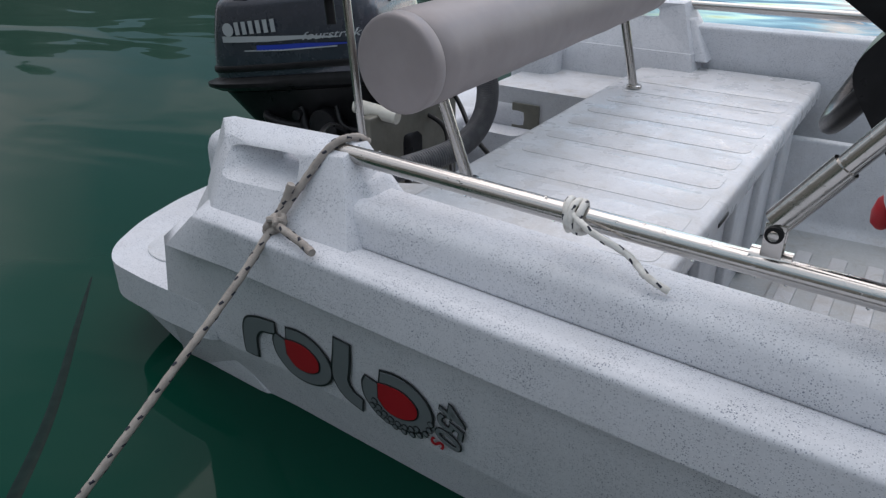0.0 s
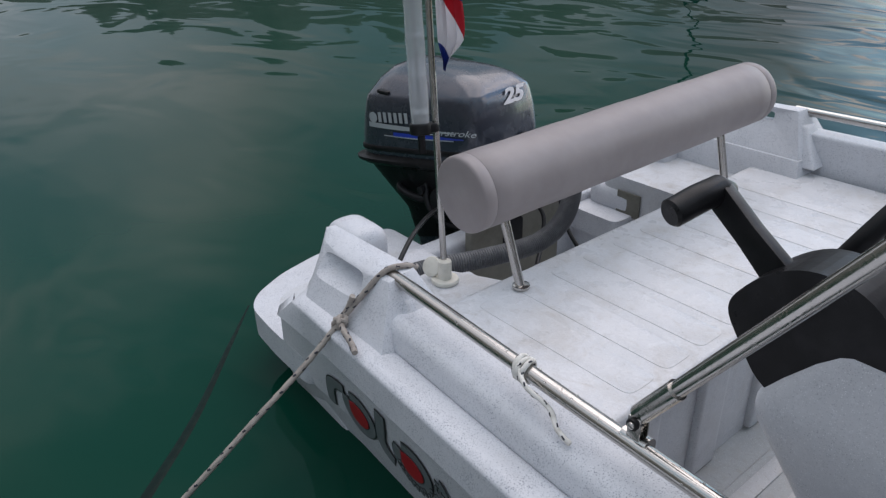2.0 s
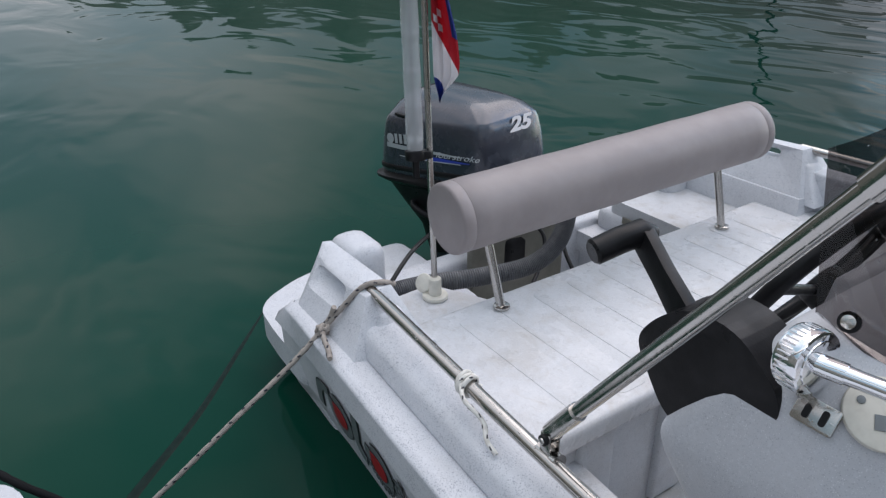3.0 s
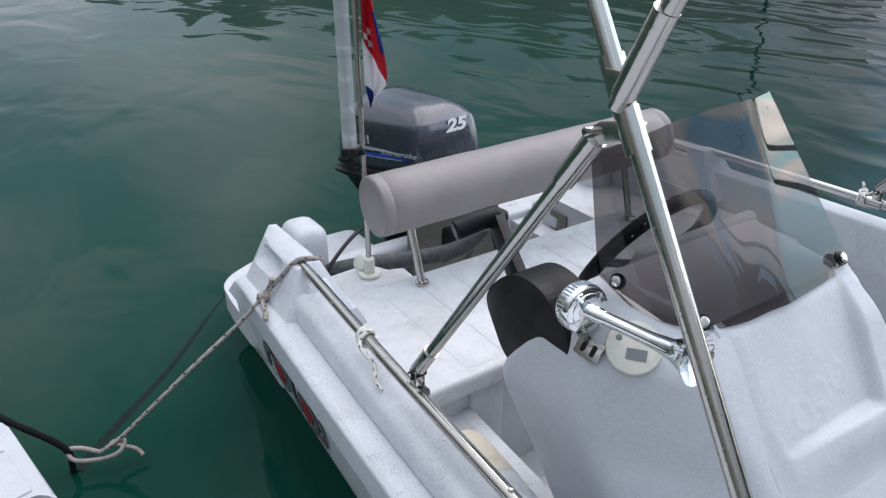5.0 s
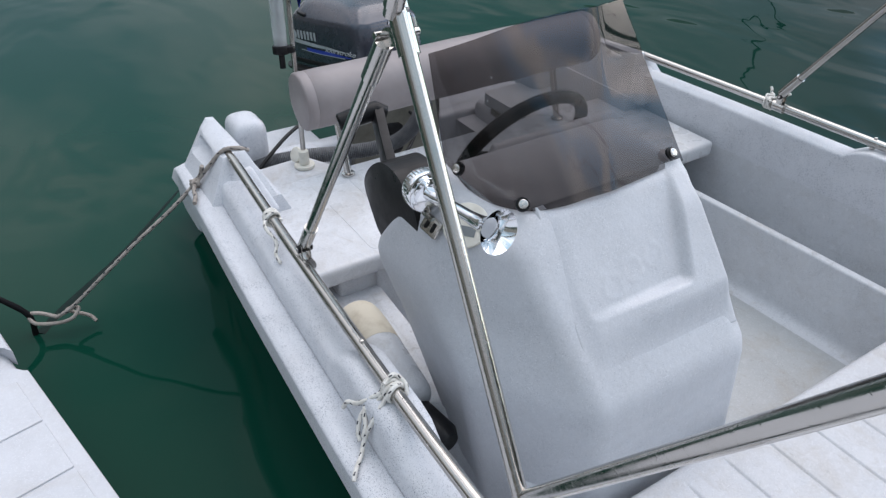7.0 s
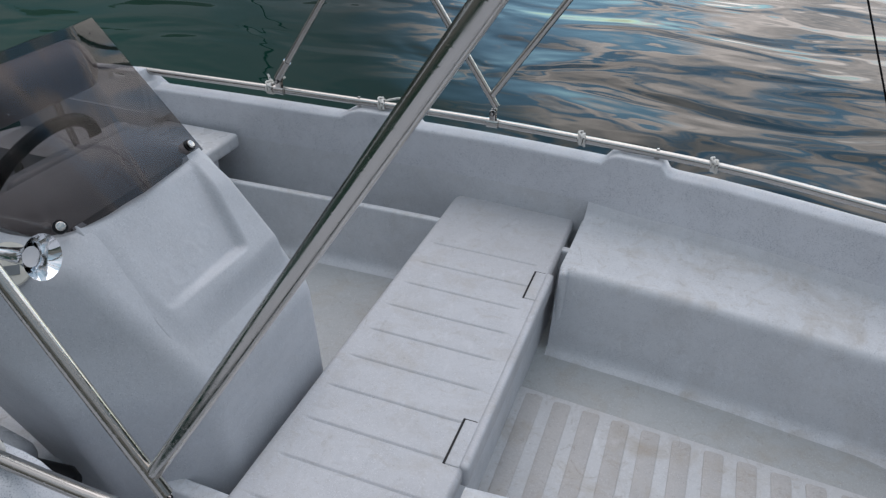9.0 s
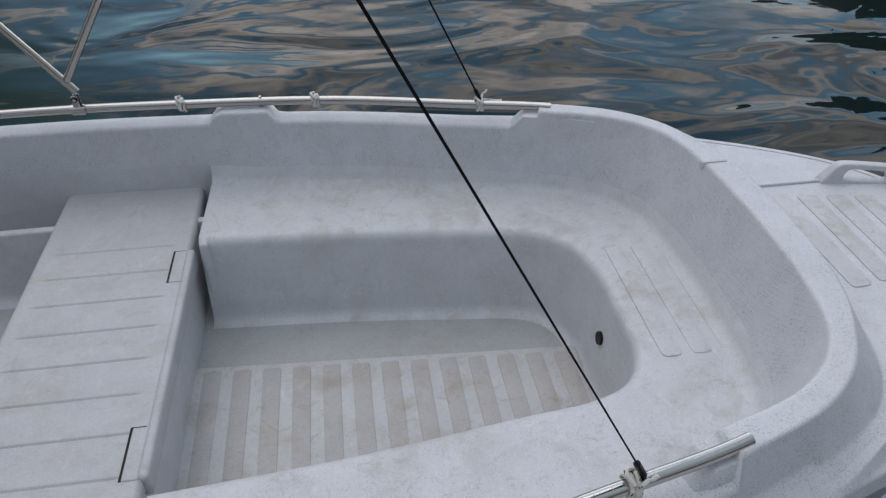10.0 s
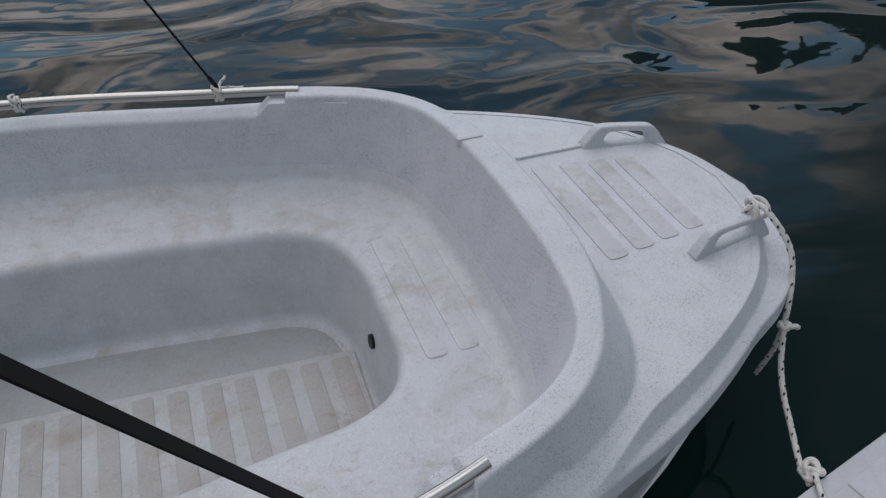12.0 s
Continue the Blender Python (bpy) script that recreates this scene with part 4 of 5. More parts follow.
# flat across the front, then folded back at the port end
foot = np.vstack([foot, [(1.9445, -0.37, 0.844), (1.946, -0.349, 0.844), (1.9458, -0.342, 0.844), (1.944, -0.32, 0.8437), (1.925, -0.122, 0.840)]])
head = np.vstack([head, [(1.747, -0.29, 1.130), (1.745, -0.247, 1.1285), (1.7438, -0.240, 1.128), (1.738, -0.225, 1.127), (1.706, -0.142, 1.118)]])
rows_ = [foot * (1 - f) + head * f for f in np.linspace(0, 1, 7)]
back = np.array((-0.0035, 0, -0.002))
bm = loft_bm([np.vstack([r, (r + back)[::-1]]) for r in rows_])
ws = part("windscreen", bm, m_smoke, console, "curved smoke-tinted acrylic windscreen beaded with drops")
ws.data.materials.append(m_smoke_in)
outward = Vector((0.85, -0.25, 0.45))
for f in ws.data.polygons:
    f.material_index = 0 if f.normal.dot(outward) > 0 else 1
rng = random.Random(4)
bm = bmesh.new()
for k in range(34):
    i, j = rng.uniform(2.5, 5.9), rng.randrange(8, 34)
    a, b = rows_[int(i)][j], rows_[min(6, int(i) + 1)][j]
    p = Vector(a * (1 - i % 1) + b * (i % 1))
    r_ = rng.choice((0.0008, 0.0010, 0.0013, 0.0019))
    bmesh.ops.create_icosphere(bm, subdivisions=1, radius=r_, matrix=Matrix.Translation(p + Vector((0.0006, 0, 0.0003))) @ Matrix.Diagonal((0.6, 1, rng.uniform(0.8, 1.5), 1)))
tagged(part("droplets", bm, m_clear, ws), kind="stuff")
for p, d in (((1.792, -0.597, 0.893), (0.2, -1, 0.5)), ((1.925, -0.54, 0.866), (1, -0.4, 0.9)), ((1.925, -0.16, 0.869), (1, 0.1, 0.9))):
    b = part("bolt", disc_bm(p, d, 0.0092, 0.006, 16, 0.002), m_steel, ws)
    part("washer", disc_bm(Vector(p) - Vector(d).normalized() * 0.006, d, 0.0135, 0.005, 20), m_black, b)

# steering wheel
wheel = thing_part("steering_wheel", console, "black moulded steering wheel")
wm = Matrix.Translation((1.583, -0.278, 0.760)) @ pose(0, 0, 0, 0, -63, 2)
part("rim", tube_bm([wm @ Vector((0.171 * math.cos(a), 0.171 * math.sin(a), 0)) for a in np.linspace(0, 2 * math.pi, 49)], 0.0155, 12, cap=False), m_black, wheel)
for a in (math.pi, 1.3, -1.3):
    part("spoke", tube_bm([wm @ Vector((0, 0, -0.03)), wm @ Vector((0.167 * math.cos(a), 0.167 * math.sin(a), 0))], 0.009, 10), m_black, wheel)
part("hub", disc_bm(wm @ Vector((0, 0, -0.03)), wm.to_3x3() @ Vector((0, 0, 1)), 0.04, 0.05, 24, 0.008), m_black, wheel)
part("column", tube_bm([wm @ Vector((0, 0, -0.02)), wm @ Vector((0, 0, -0.16))], 0.02, 12), m_black, wheel)

# throttle
thr = thing("throttle_control", "black remote throttle control with a lever and grip", "throttle")
o = rounded([(-0.018, -0.075), (0.13, -0.11), (0.15, 0.05), (0.075, 0.112), (0.005, 0.114), (-0.05, 0.075), (-0.085, 0.022), (-0.056, -0.022)], 0.032, 5)
part("box", prism_bm(o, 0.085, Matrix.Translation((1.628, -0.672, 0.745)) @ pose(0, 0, 0, 90, 0, 0), 0.016), m_black, thr)
la, lb = Vector((1.600, -0.634, 0.810)), Vector((1.468, -0.592, 0.880))
ld = (lb - la).normalized()
ln = ld.cross(Vector((0, 1, 0))).normalized()
ls = ld.cross(ln)
bm = loft_bm([[la.lerp(lb, f) + ln * (w * i) + ls * (0.011 * j) for i, j in ((-1, -1), (1, -1), (1, 1), (-1, 1))] for f, w in ((0, 0.023), (0.5, 0.019), (1.0, 0.020))])
bmesh.ops.bevel(bm, geom=bm.edges[:], offset=0.004, segments=2, profile=0.6, affect="EDGES", clamp_overlap=True)
part("lever", bm, m_black, thr)
part("grip", tube_bm([(1.474, -0.572, 0.878), (1.466, -0.592, 0.884), (1.457, -0.63, 0.877), (1.448, -0.672, 0.866), (1.447, -0.676, 0.865)], 0.02, 18, radii=[0.014, 0.0215, 0.0215, 0.021, 0.017]), m_black, thr)
part("lever_joint", tube_bm([(1.598, -0.612, 0.797), (1.585, -0.606, 0.812)], 0.013, 14), m_chrome, thr)

part("vent_cap", disc_bm((1.866, -0.622, 0.816), (0.4, -0.52, 0.76), 0.044, 0.010, 32, 0.003), m_ivory, console, "white round cap with a small grey label")
part("cap_label", prism_bm([(-0.016, -0.009), (0.016, -0.009), (0.016, 0.009), (-0.016, 0.009)], 0.002, look((1.866, -0.622, 0.816), (1.862, -0.6168, 0.8084)) @ pose(0.006, -0.012, 0.0066)), m_grey, console, "small grey label")
part("cap_screw", disc_bm((1.843, -0.632, 0.8265), (0.4, -0.52, 0.76), 0.005, 0.006, 12, 0.001), m_grey, console)

# horn
horn = thing("boat_horn", "chrome trumpet horn bolted on the console", "horn")
ax_ = Vector((1, -0.12, 0.10)).normalized()
dc = Vector((1.784, -0.661, 0.862))
part("drum", disc_bm(dc, ax_, 0.041, 0.034, 32, 0.005), m_chrome, horn)
part("drum_face", disc_bm(dc + ax_ * 0.017, ax_, 0.030, 0.004, 28, 0.0015), m_chrome, horn)
hp = [(1.795, -0.662, 0.863), (1.85, -0.656, 0.866), (1.92, -0.650, 0.871), (1.955, -0.648, 0.874), (1.98, -0.646, 0.878), (1.995, -0.645, 0.881)]
part("trumpet", tube_bm(hp, 0.012, 20, radii=[0.014, 0.011, 0.012, 0.016, 0.027, 0.040], cap=False), m_chrome, horn)
part("collar", tube_bm([(1.808, -0.661, 0.8637), (1.832, -0.658, 0.865)], 0.0135, 16), m_chrome, horn)
part("bell", disc_bm((1.967, -0.647, 0.876), (1, 0.06, 0.15), 0.018, 0.006, 20), m_chrome, horn)
bn = Vector((0.0, -0.84, 0.55)).normalized()
bmx = Matrix.Translation(Vector((1.814, -0.664, 0.800)) + bn * 0.004) @ Matrix((Vector((1, 0, 0)), bn.cross(Vector((1, 0, 0))), bn)).transposed().to_4x4()
plate_ = part("bracket", prism_bm(rounded([(-0.026, -0.017), (0.026, -0.017), (0.026, 0.017), (-0.026, 0.017)], 0.004, 3), 0.006, bmx, 0.001), m_steel, horn, "slotted steel foot plate")
for q_ in (-0.010, 0.011):
    part("slot", prism_bm(rounded([(q_ - 0.004, -0.010), (q_ + 0.004, -0.010), (q_ + 0.004, 0.010), (q_ - 0.004, 0.010)], 0.0039, 3), 0.002, bmx @ pose(0, 0, 0.0015)), m_black, plate_)
part("bracket_leg", loft_bm([[Vector(c) + Vector((0.008 * i, 0.003 * j, 0.003 * j)) for i, j in ((-1, -1), (1, -1), (1, 1), (-1, 1))] for c in ((1.802, -0.662, 0.808), (1.796, -0.668, 0.820), (1.790, -0.664, 0.838))]), m_steel, horn)
for k in range(40):
    a = 2 * math.pi * k / 40
    e1 = ax_.orthogonal().normalized()
    rd = e1 * math.cos(a) + ax_.cross(e1) * math.sin(a)
    part("drum_rib", tube_bm([dc + rd * 0.0403 + ax_ * f for f in (-0.011, 0.006)], 0.0015, 6), m_chrome, horn)

# ---- outboard motor ----
motor = thing("outboard_motor", "dark blue-grey outboard motor clamped to the transom", "outboard motor")
MX, MY = 0.205, -0.02


def cowl_ring(z, x0, x1, hw, front=0.84, ex=0.36, rise=0.07):
    r = []
    for k in range(48):
        a = 2 * math.pi * k / 48
        c, s = math.cos(a), math.sin(a)
        x = (x0 + x1) / 2 + (x1 - x0) / 2 * math.copysign(abs(c) ** ex, c)
        w = hw * (1 - (1 - front) * smooth01(0.0, 1.0, (x - x0) / (x1 - x0)) ** 1.5)
        r.append((x, MY + w * math.copysign(abs(s) ** ex, s), z + rise * (x - x0) / (x1 - x0)))
    return r


part("cowl", loft_bm([cowl_ring(*q) for q in ((0.455, -0.055, 0.455, 0.186, 0.84, 0.30), (0.468, -0.058, 0.458, 0.190, 0.84, 0.30), (0.52, -0.055, 0.455, 0.190, 0.84, 0.30), (0.58, -0.048, 0.444, 0.187, 0.84, 0.30), (0.632, -0.040, 0.430, 0.181, 0.84, 0.30, 0.062),
                                              (0.652, -0.034, 0.422, 0.177, 0.84, 0.30, 0.056), (0.660, -0.028, 0.416, 0.172, 0.84, 0.30, 0.053), (0.704, -0.008, 0.388, 0.142, 0.84, 0.38, 0.034), (0.738, 0.022, 0.342, 0.104, 0.86, 0.45, 0.014), (0.755, 0.06, 0.285, 0.062, 0.9, 0.6, 0.004), (0.760, 0.10, 0.22, 0.025, 0.9, 0.6, 0.0))]), m_motor, motor, "glossy dark engine cowl with silver and blue stripes")
part("cowl_lip", loft_bm([cowl_ring(*q) for q in ((0.418, -0.070, 0.468, 0.184), (0.428, -0.098, 0.472, 0.198), (0.438, -0.100, 0.473, 0.199), (0.447, -0.066, 0.465, 0.193), (0.457, -0.058, 0.458, 0.190))]), m_black, motor)
part("trim_band", loft_bm([cowl_ring(*q) for q in ((0.472, -0.0605, 0.4605, 0.1925, 0.84, 0.30), (0.476, -0.062, 0.462, 0.194, 0.84, 0.30), (0.486, -0.061, 0.461, 0.1935, 0.84, 0.30), (0.489, -0.0585, 0.4585, 0.1915, 0.84, 0.30))]), m_black, motor)
part("intake_vent", rbox_bm((0.05, MY - 0.176, 0.672), (0.10, MY - 0.150, 0.684), 0.005), m_black, motor)
part("latch", rbox_bm((0.448, 0.02, 0.50), (0.472, 0.045, 0.575), 0.006), m_black, motor)
for p_, r_ in ((((0.10, -0.15, 0.38), (0.12, -0.175, 0.36), (0.20, -0.175, 0.35), (0.26, -0.15, 0.36)), 0.014), (((0.22, -0.16, 0.40), (0.25, -0.18, 0.34), (0.30, -0.165, 0.29), (0.36, -0.13, 0.27)), 0.011),
               (((0.34, -0.17, 0.42), (0.37, -0.19, 0.38), (0.42, -0.18, 0.37), (0.46, -0.15, 0.40)), 0.006)):
    part("pipe", tube_bm(catmull(p_, 18), r_, 10), m_black, motor)
part("starter_housing", disc_bm((0.30, -0.155, 0.365), (0, 1, 0), 0.045, 0.06, 24, 0.008), m_black, motor)
part("bolt", disc_bm((0.22, -0.165, 0.385), (0, 1, 0), 0.014, 0.05, 12, 0.003), m_black, motor)
part("lower_cowl", loft_bm([cowl_ring(*q) for q in ((0.14, 0.08, 0.30, 0.07), (0.26, 0.06, 0.36, 0.10), (0.33, 0.02, 0.42, 0.14), (0.415, -0.05, 0.46, 0.175))]), m_black, motor)
part("leg", loft_bm([cowl_ring(*q) for q in ((-0.5, 0.12, 0.27, 0.03), (0.0, 0.10, 0.28, 0.05), (0.16, 0.08, 0.30, 0.07))]), m_motor, motor)
part("clamp_bracket", rbox_bm((0.30, -0.13, 0.20), (0.52, 0.10, 0.36), 0.03), m_black, motor)
part("tiller_stub", tube_bm([(0.42, -0.20, 0.44), (0.50, -0.20, 0.43), (0.54, -0.20, 0.425)], 0.018, 12), m_ivory, motor)

# ---- canopy frame ----
frame_ = thing("boat_canopy", "stainless steel tube frame of an open boat canopy", "canopy")


def steel(name, a, b, r=0.0115):
    return part(name, tube_bm([a, b], r, 14), m_steel, frame_)


for s in (-1, 1):
    def q(x, y, z):
        return (x, y * s, z)
    steel("stay_tube", q(1.535, 0.812, 0.655), q(1.915, 0.803, 1.205))
    steel("stay_end", q(1.528, 0.812, 0.645), q(1.575, 0.811, 0.713), 0.0145)
    steel("main_bow", q(2.345, 0.835, 0.66), q(1.25, 0.735, 2.30))
    steel("fore_bow", q(1.945, 0.808, 1.25), q(2.47, 0.85, 2.25))
    steel("fore_end", q(1.953, 0.808, 1.265), q(2.0, 0.813, 1.36), 0.0145)
    steel("rear_bow", q(2.33, 0.83, 0.70), q(3.27, 0.93, 2.13))
    steel("stay_end", q(1.868, 0.804, 1.137), q(1.915, 0.803, 1.205), 0.0145)
    steel("tube_clamp", q(1.977, 0.799, 1.203), q(1.948, 0.797, 1.247), 0.0152)
    steel("tube_clamp", q(1.944, 0.796, 1.253), q(1.915, 0.793, 1.297), 0.0152)
    for o, y in (([(1.922, 1.288), (1.960, 1.290), (1.968, 1.278), (1.952, 1.262), (1.942, 1.258)], 0.806), ([(1.958, 1.236), (1.918, 1.225), (1.902, 1.212), (1.906, 1.198), (1.922, 1.199), (1.970, 1.214)], 0.800)):
        part("lug", prism_bm(o, 0.005, Matrix(((1, 0, 0, 0), (0, 0, 1, y * s), (0, 1, 0, 0), (0, 0, 0, 1))), 0.001), m_steel, frame_)
    for p_ in (q(1.962, 0.806, 1.278), q(1.908, 0.803, 1.212), q(1.955, 0.785, 1.226)):
        part("lug_bolt", disc_bm(p_, (0, 1, 0), 0.006, 0.026, 12, 0.0015), m_steel, frame_)
    for x, y in ((1.53, 0.815), (2.335, 0.838)):
        part("rail_clamp", tube_bm([q(x - 0.02, y, 0.6), q(x + 0.02, y, 0.6)], 0.0165, 14), m_steel, frame_)
        for dy in (-0.011, 0.008):
            lo_, hi_ = q(x - 0.010, y + dy, 0.60), q(x + 0.010, y + dy + 0.003, 0.648)
            part("hinge_plate", rbox_bm(tuple(map(min, lo_, hi_)), tuple(map(max, lo_, hi_)), 0.0012, 2), m_steel, frame_)
        part("hinge_bolt", disc_bm(q(x, y, 0.638), (0, 1, 0), 0.0055, 0.038, 16, 0.001), m_steel, frame_)
        part("hinge_washer", disc_bm(q(x, y, 0.638), (0, 1, 0), 0.009, 0.033, 16, 0.001), m_black, frame_)
    st = thing("canopy_strap", "black webbing strap from the rail up to the canopy", "strap", "canopy straps")
    a, b = Vector(q(3.552, 0.685 if s < 0 else 0.69, 0.615)), Vector(q(2.94, 0.90 if s < 0 else 0.58, 1.86))
    d = (b - a)
    # flat webbing, turned nearly edge-on across the boat
    wide = Vector((0.11, 0.55 * (1 if s < 0 else -1), -0.35))
    wide = (wide - d * (wide.dot(d) / d.dot(d))).normalized() * (0.0120 if s < 0 else 0.004)
    thin = wide.cross(d).normalized() * (0.0014 if s < 0 else 0.0022)
    bm = loft_bm([[a + d * f + wide * i + thin * j for i, j in ((1, 1), (1, -1), (-1, -1), (-1, 1))] for f in (0, 0.5, 1)])
    part("webbing", bm, m_strap, st, smooth=False)
    part("buckle", tube_bm([a - d * 0.012, a + d * 0.03], 0.006, 10), m_black, st)

# ---- flag pole ----
pole = thing("flag_pole", "thin steel flag pole in an ivory socket", "flag pole")
pa, pb = Vector((0.742, -0.498, 0.39)), Vector((0.585, -0.428, 1.66))
part("pole", tube_bm([pa, pb], 0.008, 12), m_steel, pole)
part("socket", disc_bm(pa + Vector((0, 0, 0.004)), (0, 0, 1), 0.034, 0.012, 28, 0.004), m_ivory, pole)
part("socket_collar", disc_bm(pa + Vector((0, 0, 0.03)), (0, 0, 1), 0.017, 0.055, 20, 0.004), m_ivory, pole)
part("socket_cap", disc_bm(pa + Vector((-0.035, -0.012, 0.03)), (0.2, -0.9, 0.5), 0.026, 0.012, 24, 0.004), m_ivory, pole)
lit = thing("stern_light", "clear ribbed plastic stern light tube strapped to the pole", "light")
dirp = (pb - pa).normalized()
off = Vector((-0.012, -0.034, 0))
p0 = pa + dirp * 0.37 + off
part("tube", tube_bm([p0 + dirp * (0.02 + 0.06 * k) for k in range(15)], 0.022, 20, radii=[0.022 if k % 2 else 0.0205 for k in range(15)]), m_lens, lit)
for k in range(10):
    part("inner_ring", disc_bm(p0 + dirp * (0.05 + 0.083 * k), dirp, 0.0205, 0.009, 20, 0.002), m_lens, lit)
part("core", tube_bm([p0 + dirp * 0.03, p0 + dirp * 0.85], 0.004, 8), m_grey, lit)
part("base_cap", disc_bm(p0 + dirp * 0.012, dirp, 0.026, 0.026, 24, 0.004), m_black, lit)
part("strap", disc_bm(pa + dirp * 0.382 + off * 0.3, dirp, 0.019, 0.02, 20, 0.003), m_black, lit)
part("wire_stub", tube_bm([p0, p0 - dirp * 0.045], 0.009, 12), m_black, lit)

# ---- pontoon ----
dk = Matrix.Translation((0.66, -1.525, DOCK)) @ pose(0, 0, 0, 0, 0, 12)
dock = thing("pontoon", "white plastic modular floating pontoon", "pontoon")
notch = [(0.515, 0.0), (0.50, -0.022), (0.468, -0.052), (0.448, -0.070), (0.41, -0.070), (0.385, -0.062), (0.366, -0.046), (0.374, -0.026), (0.398, -0.014), (0.425, -0.004)]
for k in range(4):
    x0 = k * 1.25
    part("module", rbox_bm((x0 + 0.02, -2.38, -0.40), (x0 + 1.23, -0.012, -0.028), 0.03, 4, dk), m_dock, dock)
    r_ = 0.09 if k == 0 else 0.03
    corner = [(x0 + 0.004 + r_ * (1 - math.cos(a)), -r_ + r_ * math.sin(a)) for a in np.linspace(math.pi / 2, 0, 7)]
    top_plan = [(x0 + 0.004, -2.40), (x0 + 1.246, -2.40), (x0 + 1.246, -0.02), (x0 + 1.226, 0.0)] + [(x0 + x, y) for x, y in notch] + [(x0 + 0.13, 0.0)] + corner
    part("deck_plate", prism_bm(top_plan, 0.05, dk, 0.007), m_dock, dock)
    for j in range(7):
        x = x0 + 0.097 + 0.1765 * j
        ya = -0.095 if j in (2,) else -0.035
        part("slat", rbox_bm((x - 0.084, -2.36, -0.01), (x + 0.084, ya, 0.005), 0.004, 2, dk), m_dock, dock)
lid = dk @ Vector((4.12, -0.13, 0))
part("round_lid", disc_bm((lid.x, lid.y, DOCK + 0.008), (0, 0, 1), 0.09, 0.012, 36, 0.003), m_dock, dock, "round flush hatch lid")

# mast of a boat moored far off, seen mirrored in the water
mast = thing("sailboat_mast", "tall thin mast standing far across the water", "mast")
mx, my = 2.2 + 26 * math.cos(radians(123)), -1.2 + 26 * math.sin(radians(123))
part("mast_tube", tube_bm([(mx, my, -0.5), (mx, my, 5), (mx + 0.1, my, 9.2)], 0.06, 10, radii=[0.07, 0.065, 0.045]), m_black, mast)
part("spreader", tube_bm([(mx - 0.55, my, 6.0), (mx + 0.55, my, 6.0)], 0.025, 8), m_black, mast)


# ---- hoses, cables ----
hose = thing("corrugated_hose", "grey corrugated plastic cable hose in the motor well", "hose")
hp = catmull([(0.52, 0.03, 0.56), (0.63, 0.02, 0.565), (0.73, -0.03, 0.53), (0.765, -0.09, 0.45), (0.755, -0.18, 0.395), (0.70, -0.32, 0.375), (0.64, -0.48, 0.372), (0.62, -0.62, 0.365), (0.64, -0.70, 0.35)], 601)
part("hose", tube_bm(hp, 0.027, 14, radii=[0.0268 if k % 3 else 0.0242 for k in range(601)]), m_hose, hose)
for pts in ([(0.40, -0.16, 0.36), (0.45, -0.28, 0.42), (0.56, -0.45, 0.44), (0.66, -0.60, 0.40), (0.70, -0.68, 0.34)], [(0.46, 0.10, 0.50), (0.56, 0.10, 0.42), (0.66, 0.04, 0.34), (0.76, 0.02, 0.28), (0.84, 0.06, 0.24)],
            [(0.42, -0.02, 0.42), (0.55, 0.04, 0.36), (0.62, -0.02, 0.30), (0.72, -0.15, 0.28)]):
    cb_ = thing("engine_cable", "black engine control cable", "cable", "engine cables")
    part("cable", tube_bm(catmull(pts, 30), 0.0065, 10), m_black, cb_)


# ---- ropes ----
def braid(name, pts, r, mat, ob, seed=1, n=40, fleck=True):
    """One length of rope with small dark flecks wound along it."""
    line = catmull(pts, n)
    body = part(name, tube_bm(line, r, 10, radii=[r * (1 + 0.06 * math.sin(k * 1.9)) for k in range(n)]), mat, ob)
    if not fleck:
        return body
    bm = bmesh.new()
    d = np.cumsum(np.r_[0, np.linalg.norm(np.diff(line, axis=0), axis=1)])
    rng = random.Random(seed)
    k = 0
    for s_ in np.arange(0.008, d[-1] - 0.008, 0.020):
        p = Vector([np.interp(s_, d, line[:, i]) for i in range(3)])
        e = Vector([np.interp(s_ + 0.007, d, line[:, i]) for i in range(3)])
        t_ = (e - p).normalized()
        u = t_.orthogonal().normalized()
        v = t_.cross(u)
        for m_ in range(2):
            a = k * 1.3 + m_ * 3.14 + rng.uniform(-0.3, 0.3)
            o1 = (u * math.cos(a) + v * math.sin(a)) * r * 0.72
            o2 = (u * math.cos(a + 0.5) + v * math.sin(a + 0.5)) * r * 0.72
            tube_bm([p + o1, e + o2], r * 0.44, 5, bm)
        k += 1
    part("fleck", bm, m_fleck, body)
    return body


def rope(name, label, pts, r, mat, n=60, group="", fleck=True, seed=1):
    ob = thing(name, label, "rope", group)
    braid("rope_body", pts, r, mat, ob, seed, n, fleck)
    return ob


mo = rope("mooring_rope", "grey-flecked mooring rope from the stern rail to the pontoon",
          [(0.945, -0.735, 0.600), (0.95, -0.77, 0.617), (0.935, -0.805, 0.610), (0.91, -0.845, 0.56), (0.889, -0.885, 0.508), (0.880, -0.97, 0.437), (0.868, -1.08, 0.357), (0.845, -1.18, 0.27), (0.81, -1.28, 0.175), (0.79, -1.33, 0.14)], 0.0058, m_oldrope, 120)
part("knot", tube_bm([Vector((0.889, -0.885, 0.508)) + Vector((0.010 * math.cos(a) + 0.003 * math.sin(3.1 * a), 0.010 * math.sin(1.7 * a), 0.012 * math.sin(a + 0.5))) for a in np.linspace(0, 19, 90)], 0.0048, 8), m_oldrope, mo)
braid("rope_tail", [(0.889, -0.885, 0.508), (0.920, -0.897, 0.511), (0.960, -0.906, 0.506), (0.990, -0.917, 0.504)], 0.006, m_oldrope, mo, 5, 20)
